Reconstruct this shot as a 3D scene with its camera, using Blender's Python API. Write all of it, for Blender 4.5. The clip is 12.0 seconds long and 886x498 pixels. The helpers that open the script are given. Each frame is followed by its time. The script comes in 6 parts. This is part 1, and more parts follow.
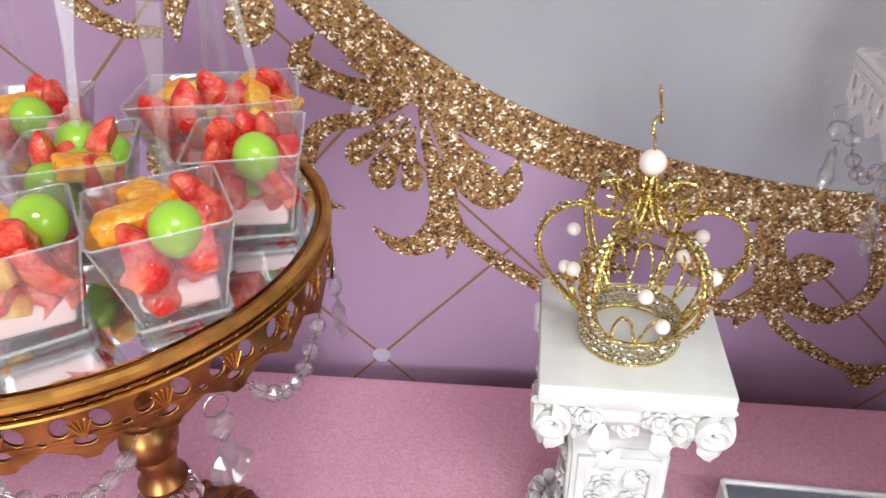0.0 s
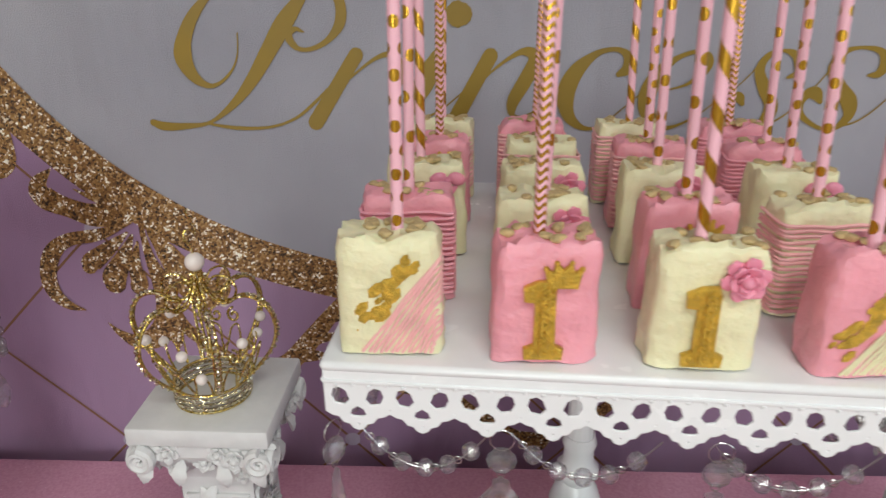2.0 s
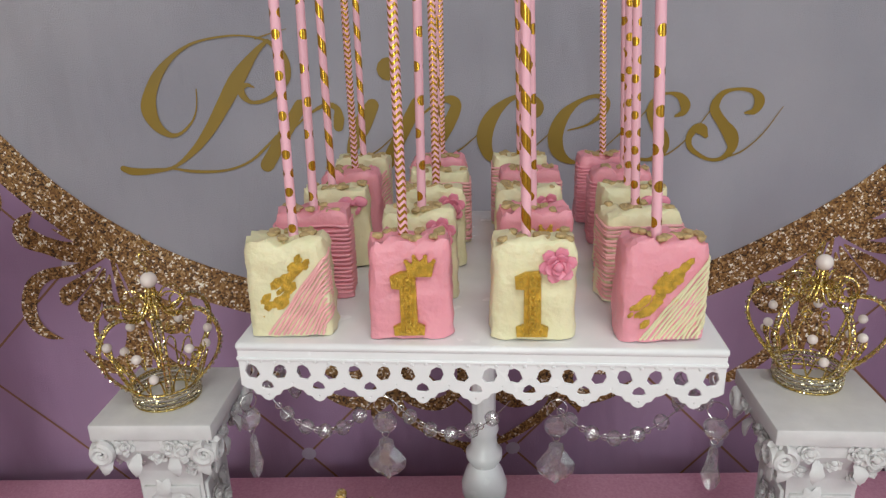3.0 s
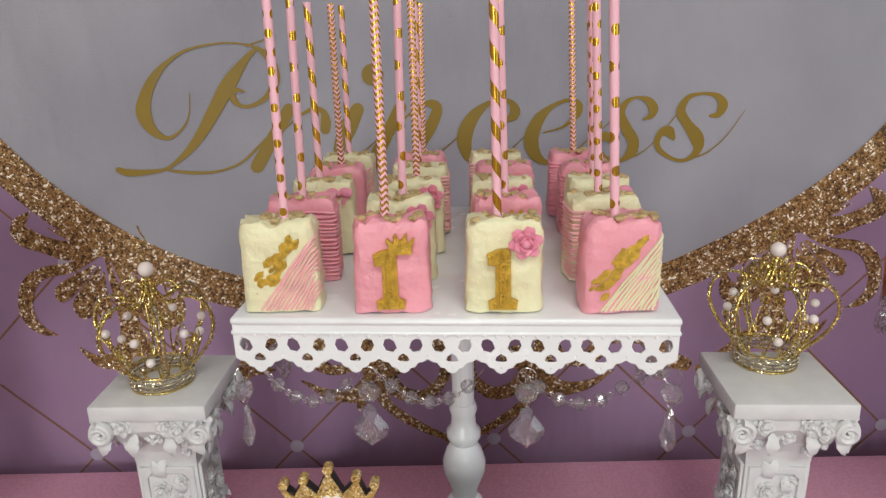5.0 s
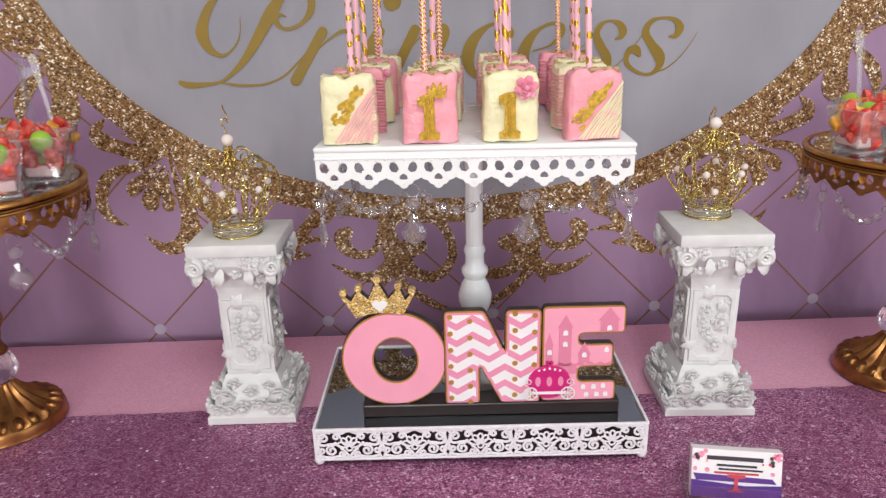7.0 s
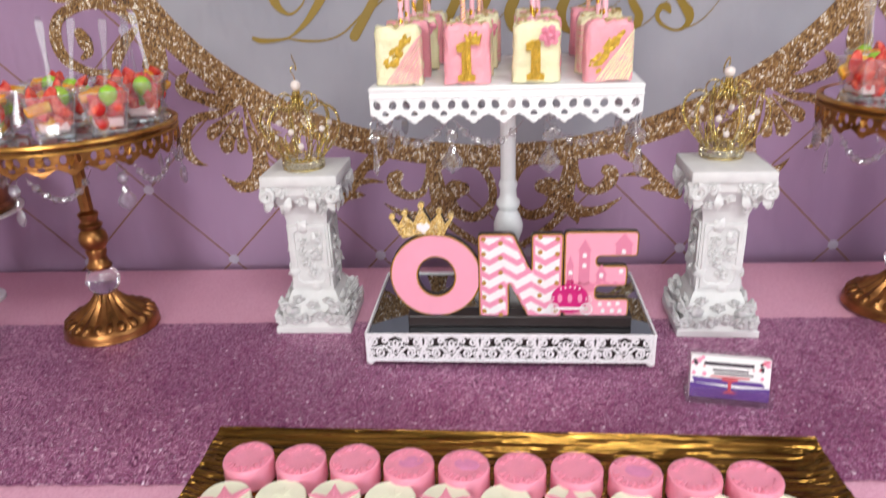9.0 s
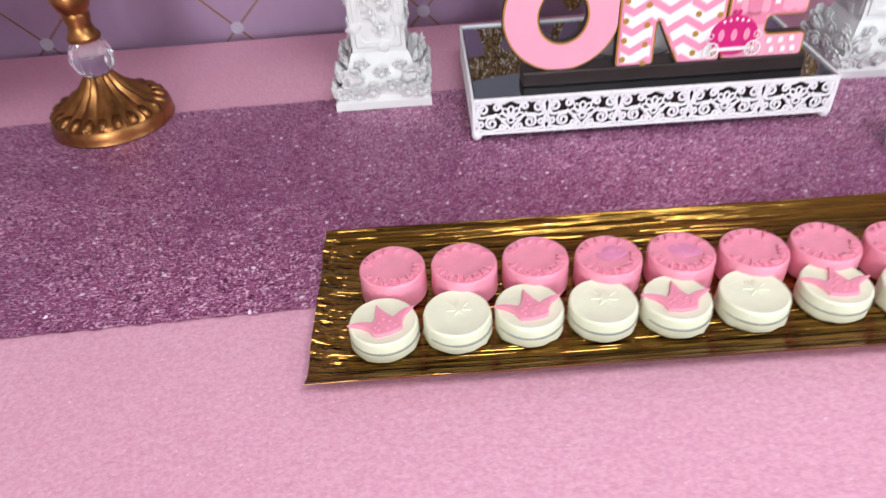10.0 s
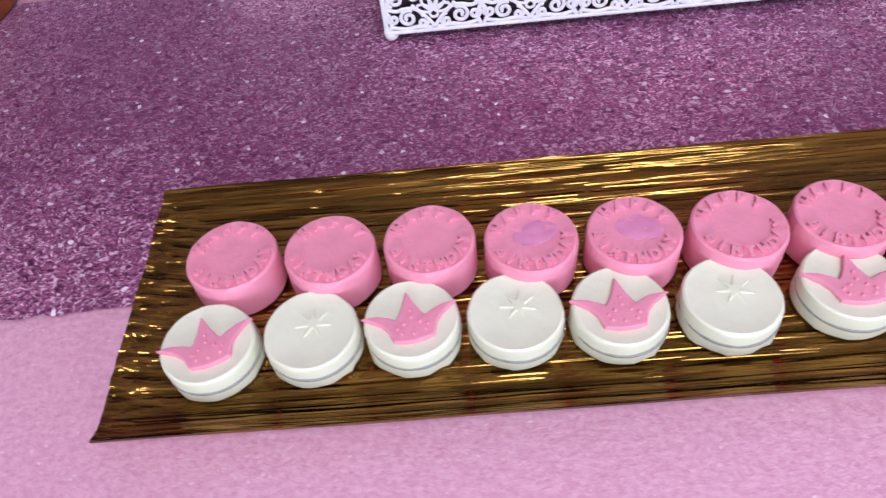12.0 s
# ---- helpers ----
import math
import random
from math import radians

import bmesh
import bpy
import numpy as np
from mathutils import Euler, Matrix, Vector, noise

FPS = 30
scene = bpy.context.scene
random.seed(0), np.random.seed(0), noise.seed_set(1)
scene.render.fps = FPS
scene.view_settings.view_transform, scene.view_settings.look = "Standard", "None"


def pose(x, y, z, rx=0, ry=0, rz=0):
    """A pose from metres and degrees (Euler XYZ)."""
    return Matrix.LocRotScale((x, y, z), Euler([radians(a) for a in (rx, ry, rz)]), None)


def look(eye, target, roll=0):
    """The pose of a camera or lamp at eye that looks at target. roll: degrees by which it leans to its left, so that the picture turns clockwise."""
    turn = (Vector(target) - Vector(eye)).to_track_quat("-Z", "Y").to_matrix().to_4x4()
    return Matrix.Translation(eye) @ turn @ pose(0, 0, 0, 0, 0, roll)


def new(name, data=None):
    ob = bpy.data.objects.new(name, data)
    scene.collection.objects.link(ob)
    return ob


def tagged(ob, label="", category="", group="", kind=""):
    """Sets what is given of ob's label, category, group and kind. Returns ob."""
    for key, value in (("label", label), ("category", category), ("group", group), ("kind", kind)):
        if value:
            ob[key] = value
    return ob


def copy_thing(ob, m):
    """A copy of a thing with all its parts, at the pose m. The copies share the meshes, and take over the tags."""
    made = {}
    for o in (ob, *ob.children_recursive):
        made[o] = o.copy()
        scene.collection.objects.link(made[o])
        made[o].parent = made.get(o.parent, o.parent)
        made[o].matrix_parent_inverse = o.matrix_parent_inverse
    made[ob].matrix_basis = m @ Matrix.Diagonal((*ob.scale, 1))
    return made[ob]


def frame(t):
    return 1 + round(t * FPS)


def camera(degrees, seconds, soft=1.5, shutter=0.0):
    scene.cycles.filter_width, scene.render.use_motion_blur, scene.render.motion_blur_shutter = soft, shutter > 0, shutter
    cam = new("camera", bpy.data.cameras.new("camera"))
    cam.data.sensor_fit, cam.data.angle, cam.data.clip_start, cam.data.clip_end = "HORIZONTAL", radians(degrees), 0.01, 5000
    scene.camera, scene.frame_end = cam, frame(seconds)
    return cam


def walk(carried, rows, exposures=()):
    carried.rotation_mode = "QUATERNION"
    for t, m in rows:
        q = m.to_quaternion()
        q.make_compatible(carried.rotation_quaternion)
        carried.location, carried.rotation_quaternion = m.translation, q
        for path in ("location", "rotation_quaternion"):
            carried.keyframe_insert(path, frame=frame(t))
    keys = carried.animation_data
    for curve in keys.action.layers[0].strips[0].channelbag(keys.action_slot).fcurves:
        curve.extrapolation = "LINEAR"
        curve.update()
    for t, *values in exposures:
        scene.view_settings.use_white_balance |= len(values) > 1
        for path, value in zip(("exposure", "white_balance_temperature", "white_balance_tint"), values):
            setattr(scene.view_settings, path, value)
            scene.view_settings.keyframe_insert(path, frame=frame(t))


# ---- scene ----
cam = camera(64.1, 12.0, soft=1.35, shutter=0.25)
PATH = [
    (0, (-0.3, -0.585, 1.271), (-0.482, 1.093, 0.197), -1.9),
    (0.5, (-0.274, -0.587, 1.268), (-0.4, 1.095, 0.194), -3.9),
    (1, (-0.252, -0.607, 1.29), (-0.289, 1.081, 0.218), -4.0),
    (1.5, (-0.143, -0.656, 1.305), (-0.13, 1.127, 0.4), -0.4),
    (2, (-0.039, -0.719, 1.321), (-0.052, 1.121, 0.538), -0.3),
    (2.5, (0.016, -0.772, 1.324), (0.001, 1.096, 0.61), -0.7),
    (3, (0.03, -0.82, 1.328), (0.034, 1.071, 0.677), -1.6),
    (4.8, (0.03, -0.86, 1.322), (0.079, 1.047, 0.722), -1.5),
    (5, (0.035, -0.867, 1.319), (0.077, 1.037, 0.708), -1.5),
    (5.5, (0.021, -0.909, 1.288), (0.081, 0.974, 0.617), -1.5),
    (6, (-0.008, -0.977, 1.268), (0.133, 0.888, 0.562), -1.8),
    (6.5, (-0.023, -1.035, 1.249), (0.179, 0.816, 0.52), 0.1),
    (7, (-0.014, -1.09, 1.255), (0.075, 0.797, 0.599), -1.6),
    (7.2, (-0.012, -1.114, 1.261), (0.05, 0.773, 0.6), -1.8),
    (8.8, (0.012, -1.225, 1.262), (-0.018, 0.673, 0.632), -1.4),
    (9, (0.004, -1.225, 1.248), (-0.064, 0.635, 0.517), -2.2),
    (9.5, (-0.077, -1.179, 1.198), (-0.148, 0.57, 0.23), -3.2),
    (10, (-0.213, -1.051, 1.137), (-0.124, 0.512, -0.108), -3.9),
    (10.5, (-0.27, -0.929, 1.097), (-0.009, 0.425, -0.352), -3.1),
    (11, (-0.252, -0.889, 1.085), (0.038, 0.403, -0.414), -3.6),
    (11.5, (-0.196, -0.883, 1.088), (-0.04, 0.413, -0.428), -4.8),
    (12, (-0.108, -0.886, 1.084), (-0.118, 0.389, -0.457), -7.5),
]
LIGHT = [  # seconds, stops, kelvin, tint
    (0.0, 0.7, 6150, 4), (0.5, 0.7, 6150, 4), (1.0, 0.7, 6200, 5), (1.5, 0.26, 6250, 4), (2.0, -0.2, 6300, 5), (2.5, -0.36, 6300, 6), (3.0, -0.34, 6300, 7),
    (5.0, -0.22, 6400, 7), (5.5, -0.26, 6400, 8), (6.0, -0.08, 6400, 9), (7.0, 0.12, 6350, 10), (8.8, 0.14, 6350, 11), (9.0, 0.28, 6300, 11), (9.5, 0.46, 6200, 8), (10.0, 0.42, 6000, 9), (10.5, 0.36, 5750, 11), (11.0, 0.28, 5650, 14), (12.0, 0.24, 5500, 18),
]
walk(cam, [(t, look(eye, target, roll)) for t, eye, target, roll in PATH], LIGHT)

# ---- world and light ----
world = bpy.data.worlds.new("world")
scene.world = world
world.use_nodes = True
sky = world.node_tree.nodes.new("ShaderNodeTexSky")
sky.sky_type, sky.sun_disc, sky.sun_elevation, sky.sun_rotation = "NISHITA", False, radians(35), radians(200)
bg = world.node_tree.nodes["Background"]
world.node_tree.links.new(sky.outputs[0], bg.inputs[0])
bg.inputs[1].default_value = 0.1


def area_lamp(name, eye, target, w, h, power, color):
    """An area lamp: daylight in a window opening, and the added overhead fill."""
    d = bpy.data.lights.new(name, "AREA")
    d.shape, d.size, d.size_y, d.energy, d.color = "RECTANGLE", w, h, power, color
    ob = new(name, d)
    ob.matrix_basis = look(eye, target)
    return tagged(ob, kind="structure")


area_lamp("window_light_rear", (-0.7, -4.42, 1.55), (-0.5, 0, 1.2), 1.1, 1.2, 55, (0.97, 1.0, 0.96))
area_lamp("window_light_side", (2.42, -2.2, 1.6), (0, -1.8, 1.0), 1.5, 1.3, 15, (0.88, 0.95, 1.0))
# unseen fill lamp, added to brighten the table against the backdrop
area_lamp("overhead_fill", (0.35, -1.7, 2.56), (0.35, -1.7, 0), 0.9, 0.6, 25, (0.97, 1.0, 0.95))

# ---- materials ----
def srgb(r, g, b):
    return tuple(((c / 255 + 0.055) / 1.055) ** 2.4 if c > 10 else c / 255 / 12.92 for c in (r, g, b)) + (1.0,)


class Mat:
    """A small builder of node materials."""

    def __init__(self, name, color=(0.5, 0.5, 0.5, 1), rough=0.5, metal=0.0, **more):
        self.m = bpy.data.materials.new(name)
        self.m.use_nodes = True
        self.t = self.m.node_tree
        self.b = self.t.nodes["Principled BSDF"]
        self.b.inputs["Base Color"].default_value = color
        self.b.inputs["Roughness"].default_value = rough
        self.b.inputs["Metallic"].default_value = metal
        for key, value in more.items():
            self.b.inputs[key.replace("_", " ")].default_value = value
        self.co = self.n("TexCoord").outputs["Object"]

    def n(self, kind, **inputs):
        node = self.t.nodes.new("ShaderNode" + kind)
        for key, value in inputs.items():
            self.put(node.inputs[key.replace("_", " ")], value)
        return node

    def put(self, socket, value):
        if isinstance(value, bpy.types.NodeSocket):
            self.t.links.new(value, socket)
        else:
            socket.default_value = value

    def math(self, op, a, b=0.0, c=0.0):
        node = self.t.nodes.new("ShaderNodeMath")
        node.operation = op
        for s, v in zip(node.inputs, (a, b, c)):
            self.put(s, v)
        return node.outputs[0]

    def noise(self, scale, detail=4.0, co=None, stretch=None):
        co = co or self.co
        if stretch:
            co = self.n("Mapping", Vector=co, Scale=stretch).outputs[0]
        return self.n("TexNoise", Vector=co, Scale=scale, Detail=detail).outputs[0]

    def voronoi(self, scale, co=None):
        return self.n("TexVoronoi", Vector=co or self.co, Scale=scale)

    def ramp(self, fac, *stops):
        node = self.n("ValToRGB", Fac=fac)
        e = node.color_ramp.elements
        while len(e) < len(stops):
            e.new(0.5)
        for el, (p, c) in zip(e, stops):
            el.position, el.color = p, c if not isinstance(c, (int, float)) else (c, c, c, 1)
        return node.outputs[0]

    def mix(self, fac, a, b, blend="MIX"):
        node = self.t.nodes.new("ShaderNodeMix")
        node.data_type, node.blend_type = "RGBA", blend
        self.put(node.inputs[0], fac)
        self.put(node.inputs[6], a)
        self.put(node.inputs[7], b)
        return node.outputs[2]

    def color(self, v):
        self.put(self.b.inputs["Base Color"], v)
        return self

    def rough(self, v):
        self.put(self.b.inputs["Roughness"], v)
        return self

    def bump(self, height, strength=0.3, dist=0.001):
        node = self.n("Bump", Strength=strength, Distance=dist, Height=height)
        self.put(self.b.inputs["Normal"], node.outputs[0])
        return self

    def tilt(self, vec, amount):
        """Turns the normal at random by a colour, for glitter."""
        geo = self.n("NewGeometry").outputs["Normal"]
        sub = self.t.nodes.new("ShaderNodeVectorMath")
        sub.operation = "SUBTRACT"
        self.put(sub.inputs[0], vec)
        sub.inputs[1].default_value = (0.5, 0.5, 0.5)
        sc = self.t.nodes.new("ShaderNodeVectorMath")
        sc.operation = "SCALE"
        self.put(sc.inputs[0], sub.outputs[0])
        sc.inputs["Scale"].default_value = amount
        add = self.t.nodes.new("ShaderNodeVectorMath")
        self.put(add.inputs[0], sc.outputs[0])
        self.put(add.inputs[1], geo)
        nrm = self.t.nodes.new("ShaderNodeVectorMath")
        nrm.operation = "NORMALIZE"
        self.put(nrm.inputs[0], add.outputs[0])
        self.put(self.b.inputs["Normal"], nrm.outputs[0])
        return self


def plain(name, rgb, rough=0.5, metal=0.0, vary=0.12, scale=60.0, bump=0.15, dist=0.0004, **more):
    """Paint, icing, cloth: a base colour with stains at two scales and a fine relief."""
    c = srgb(*rgb)
    m = Mat(name, c, rough, metal, **more)
    a, b = m.noise(scale), m.noise(scale / 9, 3)
    dark = tuple(x * (1 - vary) for x in c[:3]) + (1,)
    light = tuple(min(1, x * (1 + vary * 0.6)) for x in c[:3]) + (1,)
    col = m.mix(m.ramp(a, (0.3, 0), (0.7, 1)), dark, light)
    m.color(m.mix(m.math("MULTIPLY", m.ramp(b, (0.4, 0), (0.65, 1)), 0.6), col, c))
    m.rough(m.math("MULTIPLY_ADD", a, 0.16, rough - 0.08))
    m.bump(m.noise(scale * 4), bump, dist)
    return m.m


def glitter(name, lo, mid, hi, scale, rough=0.35, metal=0.6, amount=0.9):
    """Glitter: cells of random brightness and random tilt."""
    m = Mat(name, srgb(*mid), rough, metal)
    v = m.voronoi(scale)
    v2 = m.voronoi(scale * 0.43)
    sep = m.n("SeparateColor", Color=v.outputs["Color"])
    col = m.ramp(sep.outputs[0], (0.0, srgb(*lo)), (0.4, srgb(*mid)), (0.74, srgb(*mid)), (0.96, srgb(*hi)))
    sep2 = m.n("SeparateColor", Color=v2.outputs["Color"])
    m.color(m.mix(m.math("MULTIPLY", m.math("GREATER_THAN", sep2.outputs[1], 0.62), 0.4), col, srgb(*lo)))
    m.tilt(v.outputs["Color"], amount)
    return m.m


def gilt_print():
    """Printed glitter: fine grains of brown, gold and cream that gather in paler and darker patches."""
    m = Mat("gilt_glitter_print", srgb(158, 114, 60), 0.6)
    grain = m.n("SeparateColor", Color=m.voronoi(440).outputs["Color"]).outputs[0]
    patch = m.noise(120, 3)
    tone = m.math("ADD", m.math("MULTIPLY", grain, 0.8), m.math("MULTIPLY", m.ramp(patch, (0.34, 0), (0.68, 1)), 0.32))
    m.color(m.ramp(tone, (0.12, srgb(44, 24, 8)), (0.36, srgb(112, 74, 34)), (0.64, srgb(150, 108, 56)), (0.84, srgb(180, 142, 92)), (0.97, srgb(255, 248, 234))))
    return m.m


def lilac_print():
    """Printed cloth: a pale panel inside the gilt frame, lilac outside, faint creases."""
    m = Mat("printed_cloth", srgb(200, 170, 212), 0.75)
    sep = m.n("SeparateXYZ", Vector=m.co)
    u = m.math("DIVIDE", m.math("SUBTRACT", sep.outputs[0], RING[0]), RING[2] + 0.012)
    v = m.math("DIVIDE", m.math("SUBTRACT", sep.outputs[2], RING[1]), RING[3] + 0.012)
    d = m.math("ADD", m.math("MULTIPLY", u, u), m.math("MULTIPLY", v, v))
    inside = m.math("LESS_THAN", d, 1.0)
    tone = m.noise(2.2, 3)
    lil = m.mix(m.ramp(tone, (0.35, 0), (0.65, 1)), srgb(156, 122, 156), srgb(171, 139, 170))
    pale = m.mix(m.ramp(m.noise(3.1, 3), (0.35, 0), (0.65, 1)), srgb(154, 152, 163), srgb(171, 168, 177))
    m.color(m.mix(inside, lil, pale))
    weave = m.math("ADD", m.math("MULTIPLY", m.noise(900, 2), 0.04), m.noise(5, 3, None, (1.6, 1.0, 0.8)))
    m.bump(weave, 0.8, 0.03)
    return m.m


def table_cloth():
    m = Mat("pink_sheet", srgb(228, 140, 165), 0.42, 0.0)
    a, b = m.noise(280, 5), m.noise(6, 3)
    col = m.mix(m.ramp(a, (0.35, 0), (0.65, 1)), srgb(220, 158, 184), srgb(234, 180, 202))
    v = m.voronoi(520)
    spark = m.ramp(m.n("SeparateColor", Color=v.outputs["Color"]).outputs[2], (0.99, 0), (1.0, 1))
    m.color(m.mix(m.math("MULTIPLY", spark, 0.5), m.mix(m.math("MULTIPLY", b, 0.35), col, srgb(214, 144, 170)), srgb(255, 225, 235)))
    m.rough(m.math("MULTIPLY_ADD", a, 0.25, 0.3))
    m.bump(m.math("ADD", m.noise(420, 4), m.noise(90, 3)), 0.5, 0.0012)
    return m.m


def runner_cloth():
    """Mauve glitter net: dark gaps, pink flakes and a few bright ones."""
    m = Mat("mauve_glitter_net", srgb(170, 95, 150), 0.38, 0.35, Sheen_Weight=1.0, Sheen_Roughness=0.3, Sheen_Tint=srgb(250, 190, 226))
    v = m.voronoi(340)
    wob = m.n("Mapping", Vector=m.co, Scale=(1.0, 1.5, 1.0)).outputs[0]
    warp = m.n("TexNoise", Vector=wob, Scale=160.0, Detail=4.0, Distortion=2.4)
    a = warp.outputs[0]
    sep = m.n("SeparateColor", Color=v.outputs["Color"])
    col = m.ramp(a, (0.36, srgb(74, 24, 58)), (0.46, srgb(153, 81, 125)), (0.55, srgb(177, 104, 148)), (0.63, srgb(250, 206, 232)))
    col = m.mix(m.math("MULTIPLY", m.ramp(m.noise(5, 3), (0.4, 0), (0.6, 1)), 0.5), col, srgb(118, 50, 96))
    m.color(m.mix(m.ramp(sep.outputs[0], (0.985, 0), (1, 1)), col, srgb(255, 235, 250)))
    m.tilt(v.outputs["Color"], 0.55)
    return m.m


def gold_leaf_metal(name, rgb, rough, scale, stretch=None, strength=0.6, dist=0.002, dark=0.35, detail=5):
    m = Mat(name, srgb(*rgb), rough, 1.0)
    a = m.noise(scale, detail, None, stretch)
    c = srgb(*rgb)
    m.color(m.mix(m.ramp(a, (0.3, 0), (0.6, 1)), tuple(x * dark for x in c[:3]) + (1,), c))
    m.rough(m.math("MULTIPLY_ADD", m.noise(scale * 2), 0.2, rough - 0.08))
    m.bump(a, strength, dist)
    return m.m


def thin_clear(name, gloss_rough=0.02, body=0.0, white_glare=0.0):
    """Thin clear plastic: light goes straight through, and the skin is glossy by Fresnel."""
    m = Mat(name, (1, 1, 1, 1), gloss_rough)
    out = m.t.nodes["Material Output"]
    tr = m.n("BsdfTransparent", Color=(0.97, 0.97, 0.98, 1))
    gl = m.n("BsdfGlossy", Roughness=gloss_rough)
    face = m.n("LayerWeight", Blend=0.5).outputs["Facing"]
    mx = m.n("MixShader", Fac=m.math("MULTIPLY_ADD", m.math("POWER", face, 4.0), 0.85, 0.08))
    m.t.links.new(tr.outputs[0], mx.inputs[1])
    m.t.links.new(gl.outputs[0], mx.inputs[2])
    if body:
        ref = m.n("BsdfRefraction", IOR=1.5, Roughness=0.0)
        m2 = m.n("MixShader", Fac=body)
        m.t.links.new(tr.outputs[0], m2.inputs[1])
        m.t.links.new(ref.outputs[0], m2.inputs[2])
        m.t.links.new(m2.outputs[0], mx.inputs[1])
    # white diffuse share stands in for bright reflections in the clear body
    if white_glare:
        white = m.n("BsdfDiffuse", Color=(0.9, 0.9, 0.93, 1))
        m3 = m.n("MixShader", Fac=white_glare)
        m.t.links.new(mx.inputs[1].links[0].from_socket, m3.inputs[1])
        m.t.links.new(white.outputs[0], m3.inputs[2])
        m.t.links.new(m3.outputs[0], mx.inputs[1])
    m.t.links.new(mx.outputs[0], out.inputs["Surface"])
    return m.m


def edge_plastic():
    """The edges of a clear cup: part seen through, part white gloss drawn for their highlights."""
    m = Mat("clear_plastic_edge", (0.9, 0.9, 0.92, 1), 0.08)
    tr = m.n("BsdfTransparent")
    mx = m.n("MixShader", Fac=0.2)
    m.t.links.new(tr.outputs[0], mx.inputs[1])
    m.t.links.new(m.b.outputs[0], mx.inputs[2])
    m.t.links.new(mx.outputs[0], m.t.nodes["Material Output"].inputs["Surface"])
    return m.m


def clear(name, tint=(1, 1, 1, 1), ior=1.49, rough=0.02):
    m = Mat(name, tint, rough, 0.0, IOR=ior)
    m.b.inputs["Transmission Weight"].default_value = 1.0
    m.rough(m.math("MULTIPLY_ADD", m.noise(40, 2), 0.03, rough))
    return m.m


def straw_paper(name, kind):
    """Pink paper straw with foil print: spots, stars, stripe or chevron."""
    m = Mat(name, srgb(244, 188, 203), 0.5)
    sep = m.n("SeparateXYZ", Vector=m.co)
    ang = m.math("DIVIDE", m.math("ARCTAN2", sep.outputs[1], sep.outputs[0]), 2 * math.pi)
    z = sep.outputs[2]
    if kind == "stripe":
        f = m.math("FRACT", m.math("ADD", m.math("MULTIPLY", z, 42.0), ang))
        mask = m.math("LESS_THAN", f, 0.42)
    elif kind == "chevron":
        zig = m.math("ABSOLUTE", m.math("SUBTRACT", m.math("FRACT", m.math("MULTIPLY", m.math("ADD", ang, 0.5), 3.0)), 0.5))
        f = m.math("FRACT", m.math("ADD", m.math("MULTIPLY", z, 230.0), m.math("MULTIPLY", zig, 1.3)))
        mask = m.math("LESS_THAN", f, 0.5)
    else:
        rows = 85.0 if kind == "spots" else 45.0
        r = 0.25 if kind == "spots" else 0.16
        q = m.math("MULTIPLY", z, rows)
        odd = m.math("MULTIPLY", m.math("FLOOR", q), 0.5)
        du = m.math("MULTIPLY", m.math("SUBTRACT", m.math("FRACT", m.math("ADD", m.math("MULTIPLY", m.math("ADD", ang, 0.5), 2.0), odd)), 0.5), rows * 0.0094)
        dv = m.math("SUBTRACT", m.math("FRACT", q), 0.5)
        mask = m.math("LESS_THAN", m.math("ADD", m.math("MULTIPLY", du, du), m.math("MULTIPLY", dv, dv)), r * r)
    m.color(m.mix(mask, srgb(244, 188, 203), srgb(212, 165, 60)))
    m.put(m.b.inputs["Metallic"], m.math("MULTIPLY", mask, 0.95))
    m.rough(m.math("MULTIPLY_ADD", mask, -0.28, 0.52))
    return m.m


def fruit(name, skin, flesh, scale):
    """Cut fruit: wet, with paler flesh in veins and patches."""
    m = Mat(name, srgb(*skin), 0.25, 0.0, Subsurface_Weight=0.12, Coat_Weight=0.25)
    a, b = m.noise(scale, 4), m.voronoi(scale * 6)
    col = m.mix(m.ramp(a, (0.42, 0), (0.62, 1)), srgb(*skin), srgb(*flesh))
    m.color(m.mix(m.math("MULTIPLY", m.ramp(b.outputs["Distance"], (0.0, 1), (0.25, 0)), 0.25), col, srgb(250, 214, 150)))
    m.rough(m.math("MULTIPLY_ADD", a, 0.3, 0.1))
    m.bump(m.math("ADD", m.noise(scale * 3), b.outputs["Distance"]), 0.5, 0.0015)
    return m.m


